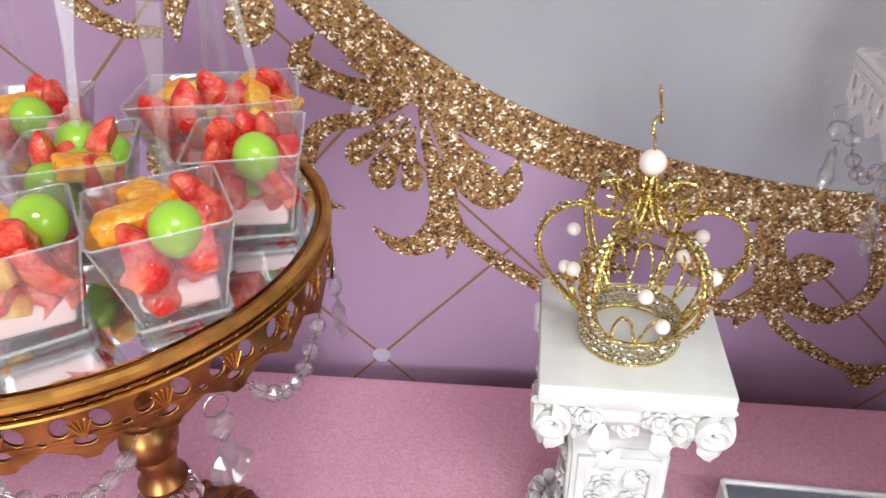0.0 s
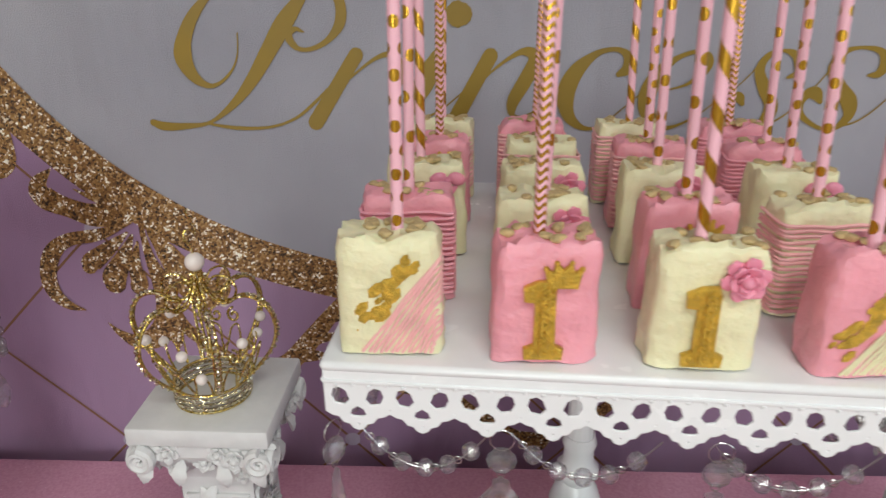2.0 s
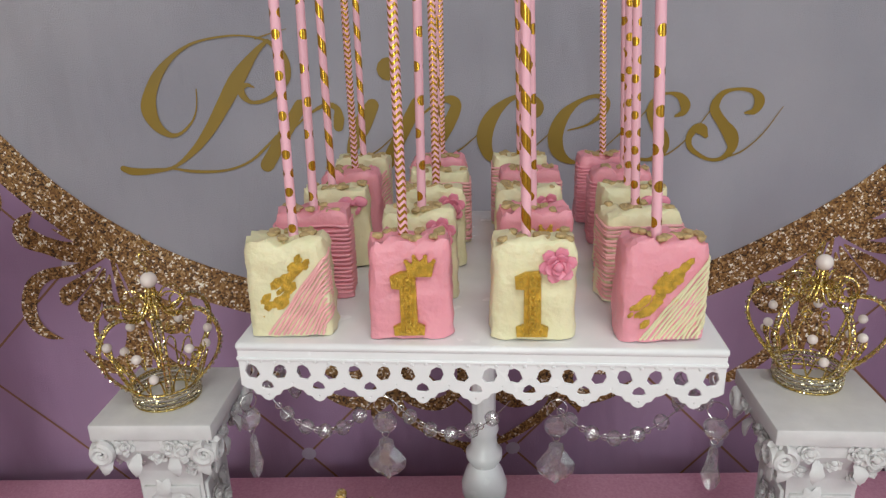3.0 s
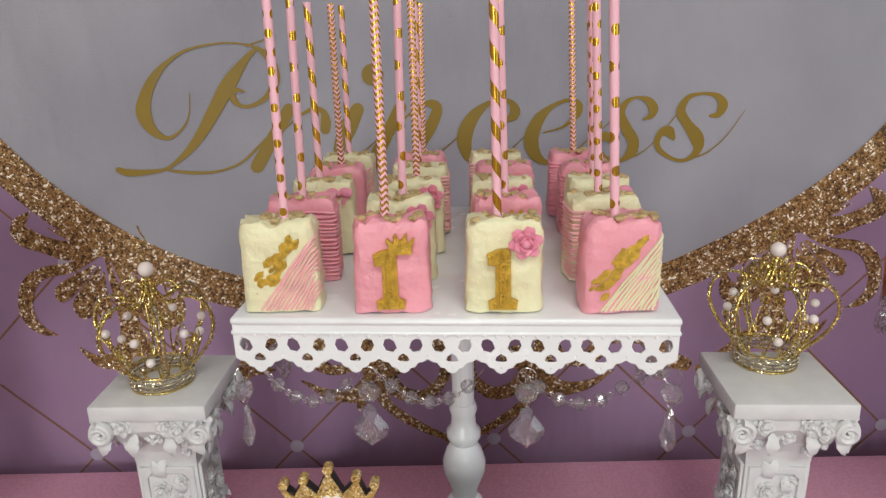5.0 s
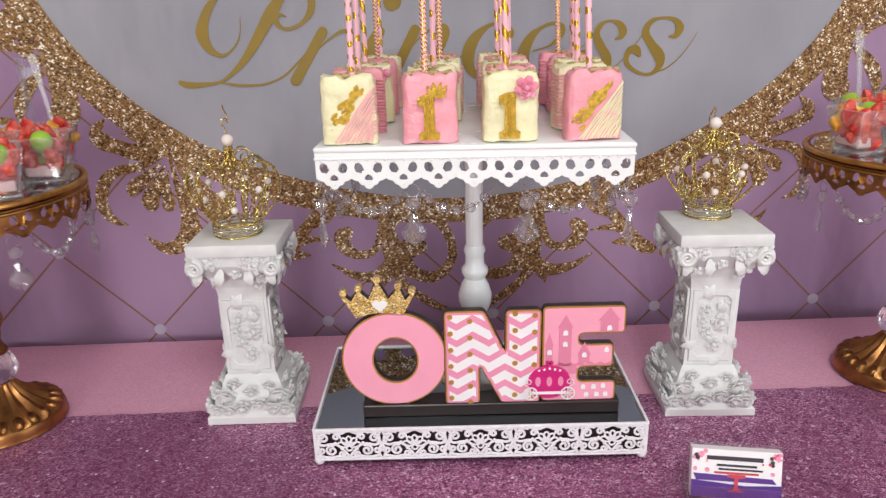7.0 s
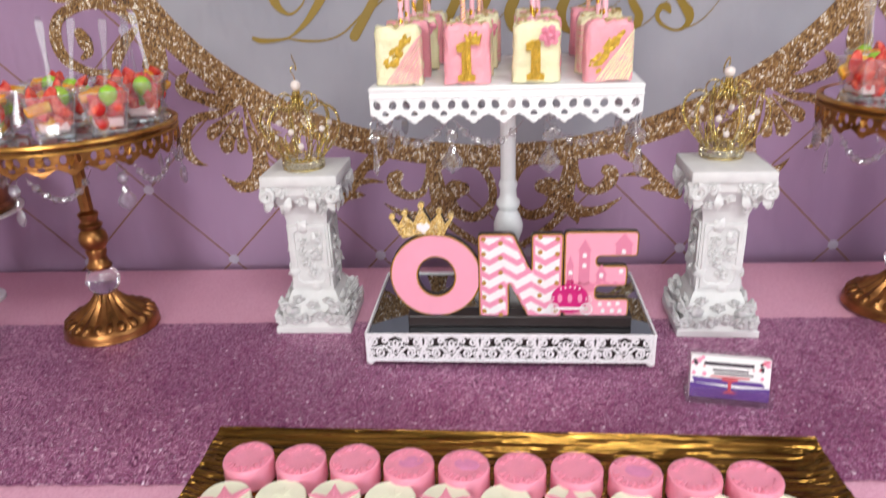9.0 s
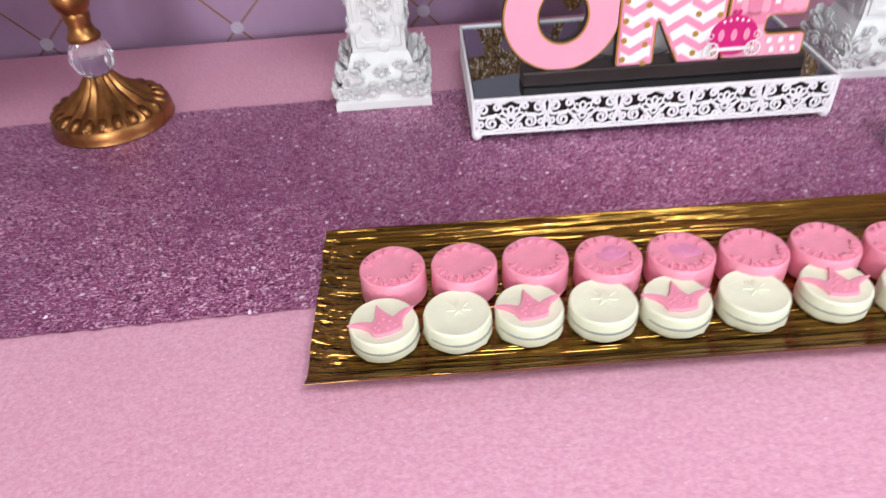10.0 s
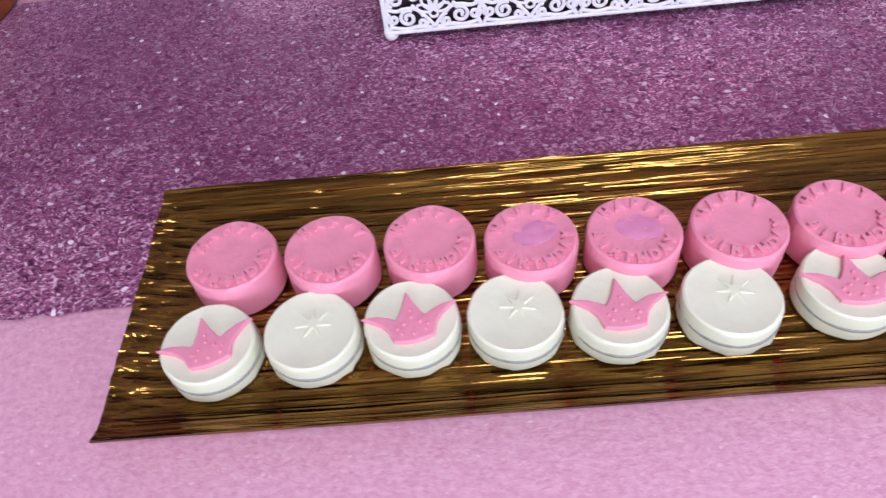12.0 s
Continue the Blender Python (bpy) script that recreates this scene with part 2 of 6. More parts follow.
RING = (0.070, 1.450, 0.658, 0.492)  # gilt frame: centre x and z, inner half axes
M = {
    "cloth": lilac_print(),
    "table": table_cloth(),
    "runner": runner_cloth(),
    "gilt_print": gilt_print(),
    "gold_ink": plain("gold_ink", (142, 114, 26), 0.55, 0.0, 0.15, 14),
    "thin_gold": plain("thin_gold_ink", (136, 94, 66), 0.6),
    "spot_white": plain("white_spot_ink", (182, 168, 188), 0.6),
    "plaster": plain("white_plaster", (224, 222, 222), 0.6, 0, 0.08, 45, 0.35, 0.0008),
    "enamel": plain("white_enamel", (240, 240, 242), 0.25, 0, 0.05, 30, 0.08),
    "chippy": plain("white_rough_enamel", (238, 234, 238), 0.45, 0, 0.12, 220, 0.4, 0.0006),
    "bronze": gold_leaf_metal("antique_gold", (172, 120, 72), 0.33, 45, None, 0.2, 0.0006, 0.38),
    "bronze_bright": gold_leaf_metal("worn_bright_gold", (214, 160, 84), 0.3, 60, None, 0.2, 0.0005, 0.6),
    # colour darkens in the tray's grooves, in place of dark reflections
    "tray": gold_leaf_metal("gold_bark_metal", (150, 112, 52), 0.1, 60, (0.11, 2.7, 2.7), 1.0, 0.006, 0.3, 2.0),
    "smoked_mirror": Mat("smoked_mirror_glass", (0.36, 0.4, 0.44, 1), 0.02, 1.0).m,
    "mirror": Mat("mirror_glass", (0.82, 0.84, 0.86, 1), 0.02, 1.0).m,
    "crystal": thin_clear("crystal", 0.0, 0.28, 0.05),
    "acrylic": thin_clear("clear_acrylic", 0.01),
    "plastic": thin_clear("clear_plastic", 0.06, 0.0, 0.05),
    "pick": thin_clear("pick_plastic", 0.4, 0.0, 0.02),
    "knop": clear("ribbed_glass", (0.97, 0.97, 1, 1), 1.45, 0.0),
    "plastic_edge": edge_plastic(),
    "wire": Mat("silver_wire", srgb(190, 188, 186), 0.25, 1.0).m,
    "gold_wire": glitter("gold_glitter_wire", (146, 122, 52), (222, 196, 110), (255, 248, 214), 900, 0.25, 0.95, 0.8),
    "strass": glitter("strass", (150, 140, 110), (226, 216, 186), (255, 255, 245), 700, 0.12, 0.9, 0.9),
    "pearl": Mat("pearl", srgb(240, 228, 222), 0.22, 0.0, Coat_Weight=0.6, Sheen_Weight=0.2).m,
    "pink_icing": plain("pink_icing", (238, 148, 172), 0.42, 0, 0.08, 70, 0.4, 0.0012, Subsurface_Weight=0.05),
    "pink_coating": plain("pink_coating", (242, 162, 176), 0.4, 0, 0.08, 36, 0.6, 0.0028, Subsurface_Weight=0.05),
    "cream_icing": plain("cream_icing", (238, 230, 190), 0.42, 0, 0.07, 36, 0.6, 0.0028, Subsurface_Weight=0.05),
    "white_icing": plain("white_icing", (232, 230, 206), 0.42, 0, 0.06, 50, 0.3, 0.0008),
    "pale_drizzle": plain("pale_pink_drizzle", (246, 186, 186), 0.45, 0, 0.1, 90, 0.3),
    "crispy": plain("crisped_rice", (206, 180, 130), 0.7, 0, 0.35, 160, 0.8, 0.002),
    "gold_candy": plain("gold_lustre", (224, 184, 74), 0.34, 0.7, 0.35, 240, 0.9, 0.0015),
    "biscuit": plain("crack_grey", (150, 148, 142), 0.8, 0, 0.3, 200),
    "pink_card": plain("pink_board", (246, 164, 188), 0.5, 0, 0.04, 30),
    "white_card": plain("white_board", (244, 238, 240), 0.5, 0, 0.04, 30),
    "rose_card": plain("rose_board", (236, 148, 180), 0.5, 0, 0.04, 30),
    "dusk_card": plain("dusky_rose_ink", (226, 134, 164), 0.5, 0, 0.04, 30),
    "magenta": plain("magenta_ink", (206, 28, 118), 0.45, 0, 0.12, 60),
    "gold_edge": plain("gold_edge_paint", (190, 140, 62), 0.45, 0.3, 0.15, 60),
    "gold_glitter": glitter("gold_glitter_paper", (150, 110, 48), (220, 184, 106), (255, 246, 210), 800, 0.35, 0.3, 0.6),
    "black": plain("black_paint", (44, 32, 32), 0.35, 0, 0.2, 50),
    "purple": plain("purple_ink", (92, 50, 140), 0.4),
    "red_ink": plain("red_ink", (206, 70, 84), 0.5),
    "bar_ink": plain("dark_ink", (60, 48, 62), 0.5),
    "strawberry": fruit("strawberry", (206, 34, 30), (244, 118, 96), 75),
    "melon": fruit("watermelon", (226, 70, 74), (248, 142, 128), 90),
    "mango": fruit("mango", (232, 148, 26), (252, 204, 96), 60),
    "grape": plain("green_grape", (156, 200, 60), 0.15, 0, 0.15, 40, 0.05, Subsurface_Weight=0.3, Coat_Weight=0.5),
    "cream": plain("whipped_cream", (246, 214, 212), 0.5, 0, 0.05, 60),
    "paint_wall": plain("wall_paint", (216, 210, 206), 0.8, 0, 0.05, 8),
    "ceiling_paint": plain("ceiling_paint", (232, 232, 232), 0.85, 0, 0.04, 8),
    "floor_wood": plain("floor_wood", (150, 116, 84), 0.5, 0, 0.25, 10),
    "skirt": plain("table_skirt", (232, 160, 184), 0.7, 0, 0.08, 20),
}
STRAWS = [straw_paper("straw_" + k, k) for k in ("spots", "stars", "stripe", "chevron")]


# ---- building tools ----
rng = random.Random(7)


def finish(me, material, smooth=False):
    me.materials.append(material)
    if smooth:
        me.polygons.foreach_set("use_smooth", [True] * len(me.polygons))
        me.set_sharp_from_angle(angle=radians(38))
    return me


def mesh_of(name, bm, material, smooth=False):
    me = bpy.data.meshes.new(name)
    bm.to_mesh(me)
    bm.free()
    return finish(me, material, smooth)


def part(name, bm, material, parent=None, label="", smooth=False, at=None):
    """Links a bmesh (or a ready mesh) as one object under a thing or a part."""
    me = bm if isinstance(bm, bpy.types.Mesh) else mesh_of(name, bm, material, smooth)
    ob = new(name, me)
    if parent:
        ob.parent = parent
    if at is not None:
        ob.matrix_basis = at
    if label:
        ob["label"] = label
    return ob


def thing(name, m, label, category, group="", kind=""):
    ob = new(name)
    ob.empty_display_size = 0.02
    ob.matrix_basis = m
    return tagged(ob, label, category, group, kind)


def lathe(profile, seg=32, flute=0, depth=0.0, f_lo=-9.0, f_hi=9.0):
    """A turned body from (radius, height) pairs; fluted between two heights."""
    bm = bmesh.new()
    rings = []
    for r, z in profile:
        ring = []
        for i in range(seg):
            a = 2 * math.pi * i / seg
            k = 1 + (depth * math.cos(flute * a) if flute and f_lo <= z <= f_hi else 0)
            ring.append(bm.verts.new((r * k * math.cos(a), r * k * math.sin(a), z)))
        rings.append(ring)
    for lo, hi in zip(rings, rings[1:]):
        for i in range(seg):
            bm.faces.new((lo[i], lo[(i + 1) % seg], hi[(i + 1) % seg], hi[i]))
    bm.faces.new(rings[0][::-1])
    bm.faces.new(rings[-1])
    return bm


def block(x, y, z, bevel=0.0, seg=2, centre=(0, 0, 0)):
    bm = bmesh.new()
    bmesh.ops.create_cube(bm, size=1)
    bmesh.ops.scale(bm, vec=(x, y, z), verts=bm.verts)
    if bevel:
        bmesh.ops.bevel(bm, geom=bm.edges[:], offset=bevel, segments=seg, profile=0.5, affect="EDGES")
    bmesh.ops.translate(bm, vec=centre, verts=bm.verts)
    return bm


def add(bm, other, m=None):
    """Joins another bmesh into bm."""
    me = bpy.data.meshes.new("tmp")
    other.to_mesh(me)
    other.free()
    if m is not None:
        me.transform(m)
    bm.from_mesh(me)
    bpy.data.meshes.remove(me)
    return bm


def ball(r, m=None, sub=2, scale=(1, 1, 1)):
    bm = bmesh.new()
    bmesh.ops.create_icosphere(bm, subdivisions=sub, radius=r)
    bmesh.ops.scale(bm, vec=scale, verts=bm.verts)
    if m is not None:
        bm.transform(m)
    return bm


def smooth_line(pts, steps=8):
    """Catmull-Rom through points of any dimension."""
    p = [np.array(q, float) for q in pts]
    p = [2 * p[0] - p[1]] + p + [2 * p[-1] - p[-2]]
    out = []
    for a, b, c, d in zip(p, p[1:], p[2:], p[3:]):
        for i in range(steps):
            t = i / steps
            out.append(0.5 * (2 * b + (c - a) * t + (2 * a - 5 * b + 4 * c - d) * t * t + (3 * b - a - 3 * c + d) * t ** 3))
    return out + [p[-2]]


def tube(pts, r, seg=6, closed=False, bm=None):
    """A round wire along points; r may be a list."""
    bm = bm or bmesh.new()
    pts = [Vector(q) for q in pts]
    n = len(pts)
    rings, up = [], Vector((0.3, 0.2, 1)).normalized()
    for i, q in enumerate(pts):
        t = (pts[(i + 1) % n] - pts[i - 1]) if closed else (pts[min(i + 1, n - 1)] - pts[max(i - 1, 0)])
        t.normalize()
        s = t.cross(up)
        if s.length < 0.05:
            s = t.cross(Vector((1, 0, 0)))
        s.normalize()
        up = s.cross(t).normalized()
        rr = r[i] if isinstance(r, (list, tuple)) else r
        rings.append([bm.verts.new(q + rr * (math.cos(a) * s + math.sin(a) * up)) for a in (2 * math.pi * k / seg for k in range(seg))])
    for i in range(n if closed else n - 1):
        lo, hi = rings[i], rings[(i + 1) % n]
        for k in range(seg):
            bm.faces.new((lo[k], lo[(k + 1) % seg], hi[(k + 1) % seg], hi[k]))
    if not closed:
        bm.faces.new(rings[0][::-1])
        bm.faces.new(rings[-1])
    return bm


def plate(outlines, depth, bevel=0.0, m=None):
    """A flat board in x and z cut from closed outlines (the first is the edge, the rest are holes), depth along y."""
    cu = bpy.data.curves.new("tmp", "CURVE")
    cu.dimensions, cu.fill_mode, cu.extrude, cu.bevel_depth, cu.bevel_resolution = "2D", "BOTH", max(depth / 2 - bevel, 0.0), bevel, 1
    for line in outlines:
        s = cu.splines.new("POLY")
        s.points.add(len(line) - 1)
        for q, (x, z) in zip(s.points, line):
            q.co = (x, z, 0, 1)
        s.use_cyclic_u = True
    ob = new("tmp", cu)
    me = bpy.data.meshes.new_from_object(ob.evaluated_get(bpy.context.evaluated_depsgraph_get()))
    bpy.data.objects.remove(ob)
    bpy.data.curves.remove(cu)
    bm = bmesh.new()
    bm.from_mesh(me)
    bpy.data.meshes.remove(me)
    bm.transform(Matrix.Rotation(radians(90), 4, "X"))
    if m is not None:
        bm.transform(m)
    return bm


def oval(cx, cz, rx, rz=None, n=14, turn=0.0, drop=0.0):
    """An oval, or a drop that narrows towards its top."""
    rz = rz or rx
    out = []
    for i in range(n):
        a = 2 * math.pi * i / n
        k = 1 - drop * (0.5 + 0.5 * math.sin(a))
        x, z = rx * math.cos(a) * k, rz * math.sin(a)
        out.append((cx + x * math.cos(turn) - z * math.sin(turn), cz + x * math.sin(turn) + z * math.cos(turn)))
    return out


def rough_up(bm, amount, scale, seed=0.0):
    for v in bm.verts:
        q = v.co * scale + Vector((seed, seed * 1.7, seed * 0.3))
        v.co += noise.noise_vector(q) * amount
    return bm

# ---- room ----
T = 0.75  # table top


def slab(name, x0, x1, y0, y1, z0, z1, material, label, category, bevel=0.0):
    bm = block(x1 - x0, y1 - y0, z1 - z0, bevel, 2, ((x0 + x1) / 2, (y0 + y1) / 2, (z0 + z1) / 2))
    return tagged(part(name, bm, material), label, category, kind="structure")


def wall_with_opening(name, along, c0, c1, at0, at1, o0, o1, s, h):
    """A wall with one window hole; along is the axis it runs along."""
    bm = bmesh.new()
    for a, b, lo, hi in ((c0, o0, 0, 2.6), (o1, c1, 0, 2.6), (o0, o1, 0, s), (o0, o1, h, 2.6)):
        size, mid = (b - a, hi - lo), ((a + b) / 2, (lo + hi) / 2)
        if along == "x":
            add(bm, block(size[0], at1 - at0, size[1], 0, 2, (mid[0], (at0 + at1) / 2, mid[1])))
        else:
            add(bm, block(at1 - at0, size[0], size[1], 0, 2, ((at0 + at1) / 2, mid[0], mid[1])))
    return tagged(part(name, bm, M["paint_wall"]), "plain painted room wall with a window opening", "wall", kind="structure")


# unseen room shell, added to enclose the table and bounce the lamp light
slab("floor", -2.5, 2.5, -4.5, 0.5, -0.1, 0, M["floor_wood"], "plain wooden room floor", "floor")
slab("ceiling", -2.5, 2.5, -4.5, 0.5, 2.6, 2.7, M["ceiling_paint"], "plain white room ceiling", "ceiling")
slab("wall_north", -2.5, 2.5, 0.5, 0.62, 0, 2.6, M["paint_wall"], "plain painted wall behind the printed cloth", "wall")
slab("wall_west", -2.62, -2.5, -4.5, 0.62, 0, 2.6, M["paint_wall"], "plain painted room wall", "wall")
wall_with_opening("wall_south", "x", -2.5, 2.5, -4.62, -4.5, -1.25, -0.15, 0.95, 2.15)
wall_with_opening("wall_east", "y", -4.5, 0.62, 2.5, 2.62, -2.95, -1.45, 0.95, 2.25)


# ---- printed backdrop ----
def back_y(x, z):
    """The hanging cloth leans back a little and ripples."""
    r = 0.004 * math.sin(5.1 * x + 1.3 * z) + 0.003 * math.sin(11 * x - 4 * z + 1) + 0.002 * math.sin(3 * x + 13 * z) + 0.0022 * math.sin(21 * x + 6 * z + 2 * math.sin(4 * z))
    return 0.07 * (z - T) + r * min(1.0, max(0.0, (z - 0.7) * 4))


def cloth_sheet():
    bm = bmesh.new()
    xs, zs = np.linspace(-1.35, 1.5, 190), np.linspace(0.0, 2.3, 154)
    grid = [[bm.verts.new((x, back_y(x, z), z)) for x in xs] for z in zs]
    for a, b in zip(grid, grid[1:]):
        for i in range(len(xs) - 1):
            bm.faces.new((a[i], a[i + 1], b[i + 1], b[i]))
    return bm


backdrop = tagged(part("backdrop", cloth_sheet(), M["cloth"], smooth=True), "lilac printed cloth with a gilt scroll frame round a pale panel", "backdrop", kind="structure")
PROUD = 0.0012


def ribbon(strokes, lift=PROUD, bm=None, steps=10):
    """Flat printed strokes on the cloth: each a line of (x, z, width); ends are rounded."""
    bm = bm or bmesh.new()
    for line in strokes:
        pts = smooth_line(line, steps)
        rows = []
        for i, q in enumerate(pts):
            t = pts[min(i + 1, len(pts) - 1)][:2] - pts[max(i - 1, 0)][:2]
            t = t / (np.linalg.norm(t) + 1e-9)
            nx, nz = -t[1], t[0]
            w = max(q[2], 0.0004) / 2
            rows.append([bm.verts.new((x, back_y(x, z) - lift, z)) for x, z in ((q[0] + nx * w * k, q[1] + nz * w * k) for k in (1, 0.33, -0.33, -1))])
        for a, b in zip(rows, rows[1:]):
            for k in range(3):
                bm.faces.new((a[k], a[k + 1], b[k + 1], b[k]))
        for row, end, s in ((rows[0], pts[0], -1), (rows[-1], pts[-1], 1)):
            w = max(end[2], 0.0004) / 2
            t = (pts[1] - pts[0] if s < 0 else pts[-1] - pts[-2])[:2]
            t = s * t / (np.linalg.norm(t) + 1e-9)
            cap = []
            a0 = math.atan2(t[1], t[0])
            for k in range(1, 6):
                a = a0 + math.pi / 2 - math.pi * k / 6
                x, z = end[0] + w * math.cos(a), end[1] + w * math.sin(a)
                cap.append(bm.verts.new((x, back_y(x, z) - lift, z)))
            loop = [row[0]] + (cap if s > 0 else cap[::-1]) + [row[3]]
            bm.faces.new(loop)
    for f in bm.faces:
        f.normal_update()
        if f.normal.y > 0:
            f.normal_flip()
    return bm


def spiral(cx, cz, r0, r1, a0, turns, w0, w1, n=10):
    """A scroll: a stroke that winds from r0 to r1."""
    out = []
    for i in range(n + 1):
        t = i / n
        a, r = radians(a0) + 2 * math.pi * turns * t, r0 + (r1 - r0) * t
        out.append((cx + r * math.cos(a), cz + r * math.sin(a), w0 + (w1 - w0) * t))
    return out


def both(strokes):
    """Strokes and their mirror image about the middle of the frame."""
    return strokes + [[(2 * RING[0] - x, z, w) for x, z, w in s] for s in strokes]


def ring_strokes():
    """The gilt band, wider at the shoulders."""
    out = []
    for i in range(61):
        a = radians(-180 + 6 * i)
        w = 0.04 + 0.006 * abs(math.sin(2 * a))
        out.append((RING[0] + (RING[2] + w / 2) * math.cos(a), RING[1] + (RING[3] + w / 2) * math.sin(a), w))
    return [out]


# printed strokes in millimetres: x, z and width
shoulder = [
    [(-382, 1060, 30), (-426, 1050, 26.8), (-458, 1059, 22), (-482, 1071, 26.3), (-486, 1086, 18.6), (-470, 1103, 0.8)],
    [(-404, 1065, 21), (-431, 1071, 8), (-450, 1080, 0.8)],
    [(-391, 1042, 3), (-429, 1028, 13.6), (-464, 1022, 15.2), (-484, 1007, 19.4), (-493, 980, 18.6), (-489, 958, 16.5), (-475, 943, 10.8), (-458, 937, 1.2)],
    [(-397, 1030, 3), (-421, 1011, 16.8), (-441, 996, 22.8), (-445, 990, 17)],
    [(-392, 1027, 3.6), (-405, 1001, 18), (-418, 979, 27), (-419, 970, 24.8)],
    [(-387, 1019, 3.1), (-393, 993, 14), (-391, 972, 19.6), (-392, 966, 20.4)],
]  # acanthus lobes that hang from the band
stem = [
    [(-381, 1037, 5.1), (-375, 1000, 11.9), (-366, 971, 22.8), (-362, 945, 27.6), (-368, 918, 28.8), (-384, 900, 26.4), (-406, 896, 18.5), (-424, 907, 8.3), (-435, 920, 1.2)],
    [(-361, 921, 21.6), (-356, 899, 13.2), (-360, 882, 1.2)],
    [(-360, 945, 17.6), (-347, 916, 15.6), (-324, 893, 15.6), (-297, 871, 15.8), (-266, 852, 14.3)],
    [(-366, 1032, 18.4), (-355, 1002, 20), (-338, 975, 36), (-316, 960, 43.1), (-299, 966, 25.2), (-292, 991, 1.2)],
    [(-355, 1006, 24.6), (-337, 995, 12), (-319, 991, 1)],
]  # its curling stems
upper = [
    [(-556, 1189, 16), (-587, 1210, 14.6), (-635, 1217, 18.2), (-683, 1197, 19.8), (-696, 1162, 22.2), (-684, 1128, 20.2), (-647, 1107, 14.6), (-611, 1104, 10)],
    [(-652, 1170, 20.1), (-645, 1156, 26), (-641, 1139, 16.4), (-654, 1130, 8)],
    [(-539, 1191, 23.4), (-527, 1148, 36), (-526, 1119, 42), (-529, 1113, 44.4)],
    [(-555, 1173, 12.1), (-582, 1145, 22), (-594, 1121, 18.2), (-595, 1099, 5.5)],
    [(-561, 1225, 40), (-580, 1248, 36), (-595, 1237, 46.9), (-598, 1233, 40)],
    [(-714, 1302, 16.3), (-710, 1265, 23.7), (-681, 1237, 30.3), (-637, 1240, 21.6), (-612, 1272, 20.2), (-613, 1299, 18.2)],
]  # scrolls above the shoulder
foot = [
    [(-42, 934.6, 40.4), (-53, 923, 25.8), (-47, 881, 30.4), (-45, 849, 30.4), (-73, 831, 21.9), (-110, 835, 13.4), (-145, 855, 2.4)],
    [(-56, 939, 16.7), (-64, 903, 10.6), (-75, 875, 13.5), (-102, 869, 15.1), (-122, 883, 23), (-126, 899, 25.8), (-118, 906, 21.5)],
    [(-136, 961, 22.8), (-172, 929, 18.2), (-198, 898, 22.8), (-224, 869, 24.3), (-245, 859, 20.2)],
    [(-213, 874, 19.8), (-192, 873, 11.8), (-179, 872, 2)],
    [(-207, 888, 10.6), (-175, 898, 10.1), (-143, 895, 2.2)],
    [(-100, 955.6, 23), (-132, 943, 10.6), (-153, 926, 8.51), (-189, 917, 10.6)],
]  # scrolls under the band
foot_scroll = [
    [(-14, 935.7, 34), (26, 925, 18.2), (49, 893, 15.2), (51, 855, 15.2), (24, 828, 18.4), (-10, 835, 21.7), (-27, 860, 28.4), (-16, 878, 35.1), (-1, 880, 25.8)],
    [(-41, 849, 22.8), (-28, 816, 15), (8, 787, 13.4), (44, 767, 10), (67, 762, 11.7)],
    [(55, 763, 13.4), (66, 751, 18.4), (73, 744, 10.1)],
    [(-48, 839, 20.2), (-65, 818, 11), (-67, 808, 2.2)],
]  # the inner pair
part("frame_band", ribbon(ring_strokes()), M["gilt_print"], backdrop, "gilt glitter print")
for strokes in (shoulder, stem, upper, foot, foot_scroll):
    for k, s in enumerate(both([[(x / 1000, z / 1000, w / 1000) for x, z, w in q] for q in strokes])):
        part("scroll", ribbon([s], PROUD + 0.0001 * (k % 7)), M["gilt_print"], backdrop)

# lattice lines and buttons of the printed quilting
HALF = 0.1385


def in_frame(x, z):
    return ((x - RING[0]) / (RING[2] + 0.03)) ** 2 + ((z - RING[1]) / (RING[3] + 0.03)) ** 2 < 1


lines = bmesh.new()
for i in range(-8, 10):
    for j in range(0, 12):
        x, z = -0.158 + HALF * i, 0.757 + HALF * (j - 1)
        if (i + j) % 2 == 1 and not -1.3 < x < 1.4:
            continue
        if (i + j) % 2 == 1:
            for s in (-1, 1):
                if -1.3 < x + s * HALF < 1.4 and not (in_frame(x, z) or in_frame(x + s * HALF, z + HALF)):
                    ribbon([[(x, z, 0.0028), (x + s * HALF * 0.5, z + HALF * 0.5, 0.0028), (x + s * HALF, z + HALF, 0.0028)]], 0.0006, lines, 4)
            if not in_frame(x, z) and (z < 0.8 or abs(x - RING[0]) > 0.5):
                part("button", ribbon([[(x - 0.0008, z, 0.018), (x + 0.0008, z, 0.018)]], 0.0009), M["spot_white"], backdrop)
part("quilting_line", lines, M["thin_gold"], backdrop)


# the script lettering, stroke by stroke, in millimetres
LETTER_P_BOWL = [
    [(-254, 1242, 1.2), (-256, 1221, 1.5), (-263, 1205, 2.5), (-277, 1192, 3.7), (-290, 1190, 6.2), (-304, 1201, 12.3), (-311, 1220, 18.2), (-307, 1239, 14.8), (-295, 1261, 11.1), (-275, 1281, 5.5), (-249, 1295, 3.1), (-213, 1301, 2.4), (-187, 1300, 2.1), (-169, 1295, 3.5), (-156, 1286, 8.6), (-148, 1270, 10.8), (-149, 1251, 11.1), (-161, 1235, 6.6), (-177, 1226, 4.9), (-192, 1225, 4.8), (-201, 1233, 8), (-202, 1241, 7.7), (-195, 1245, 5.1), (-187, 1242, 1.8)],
]
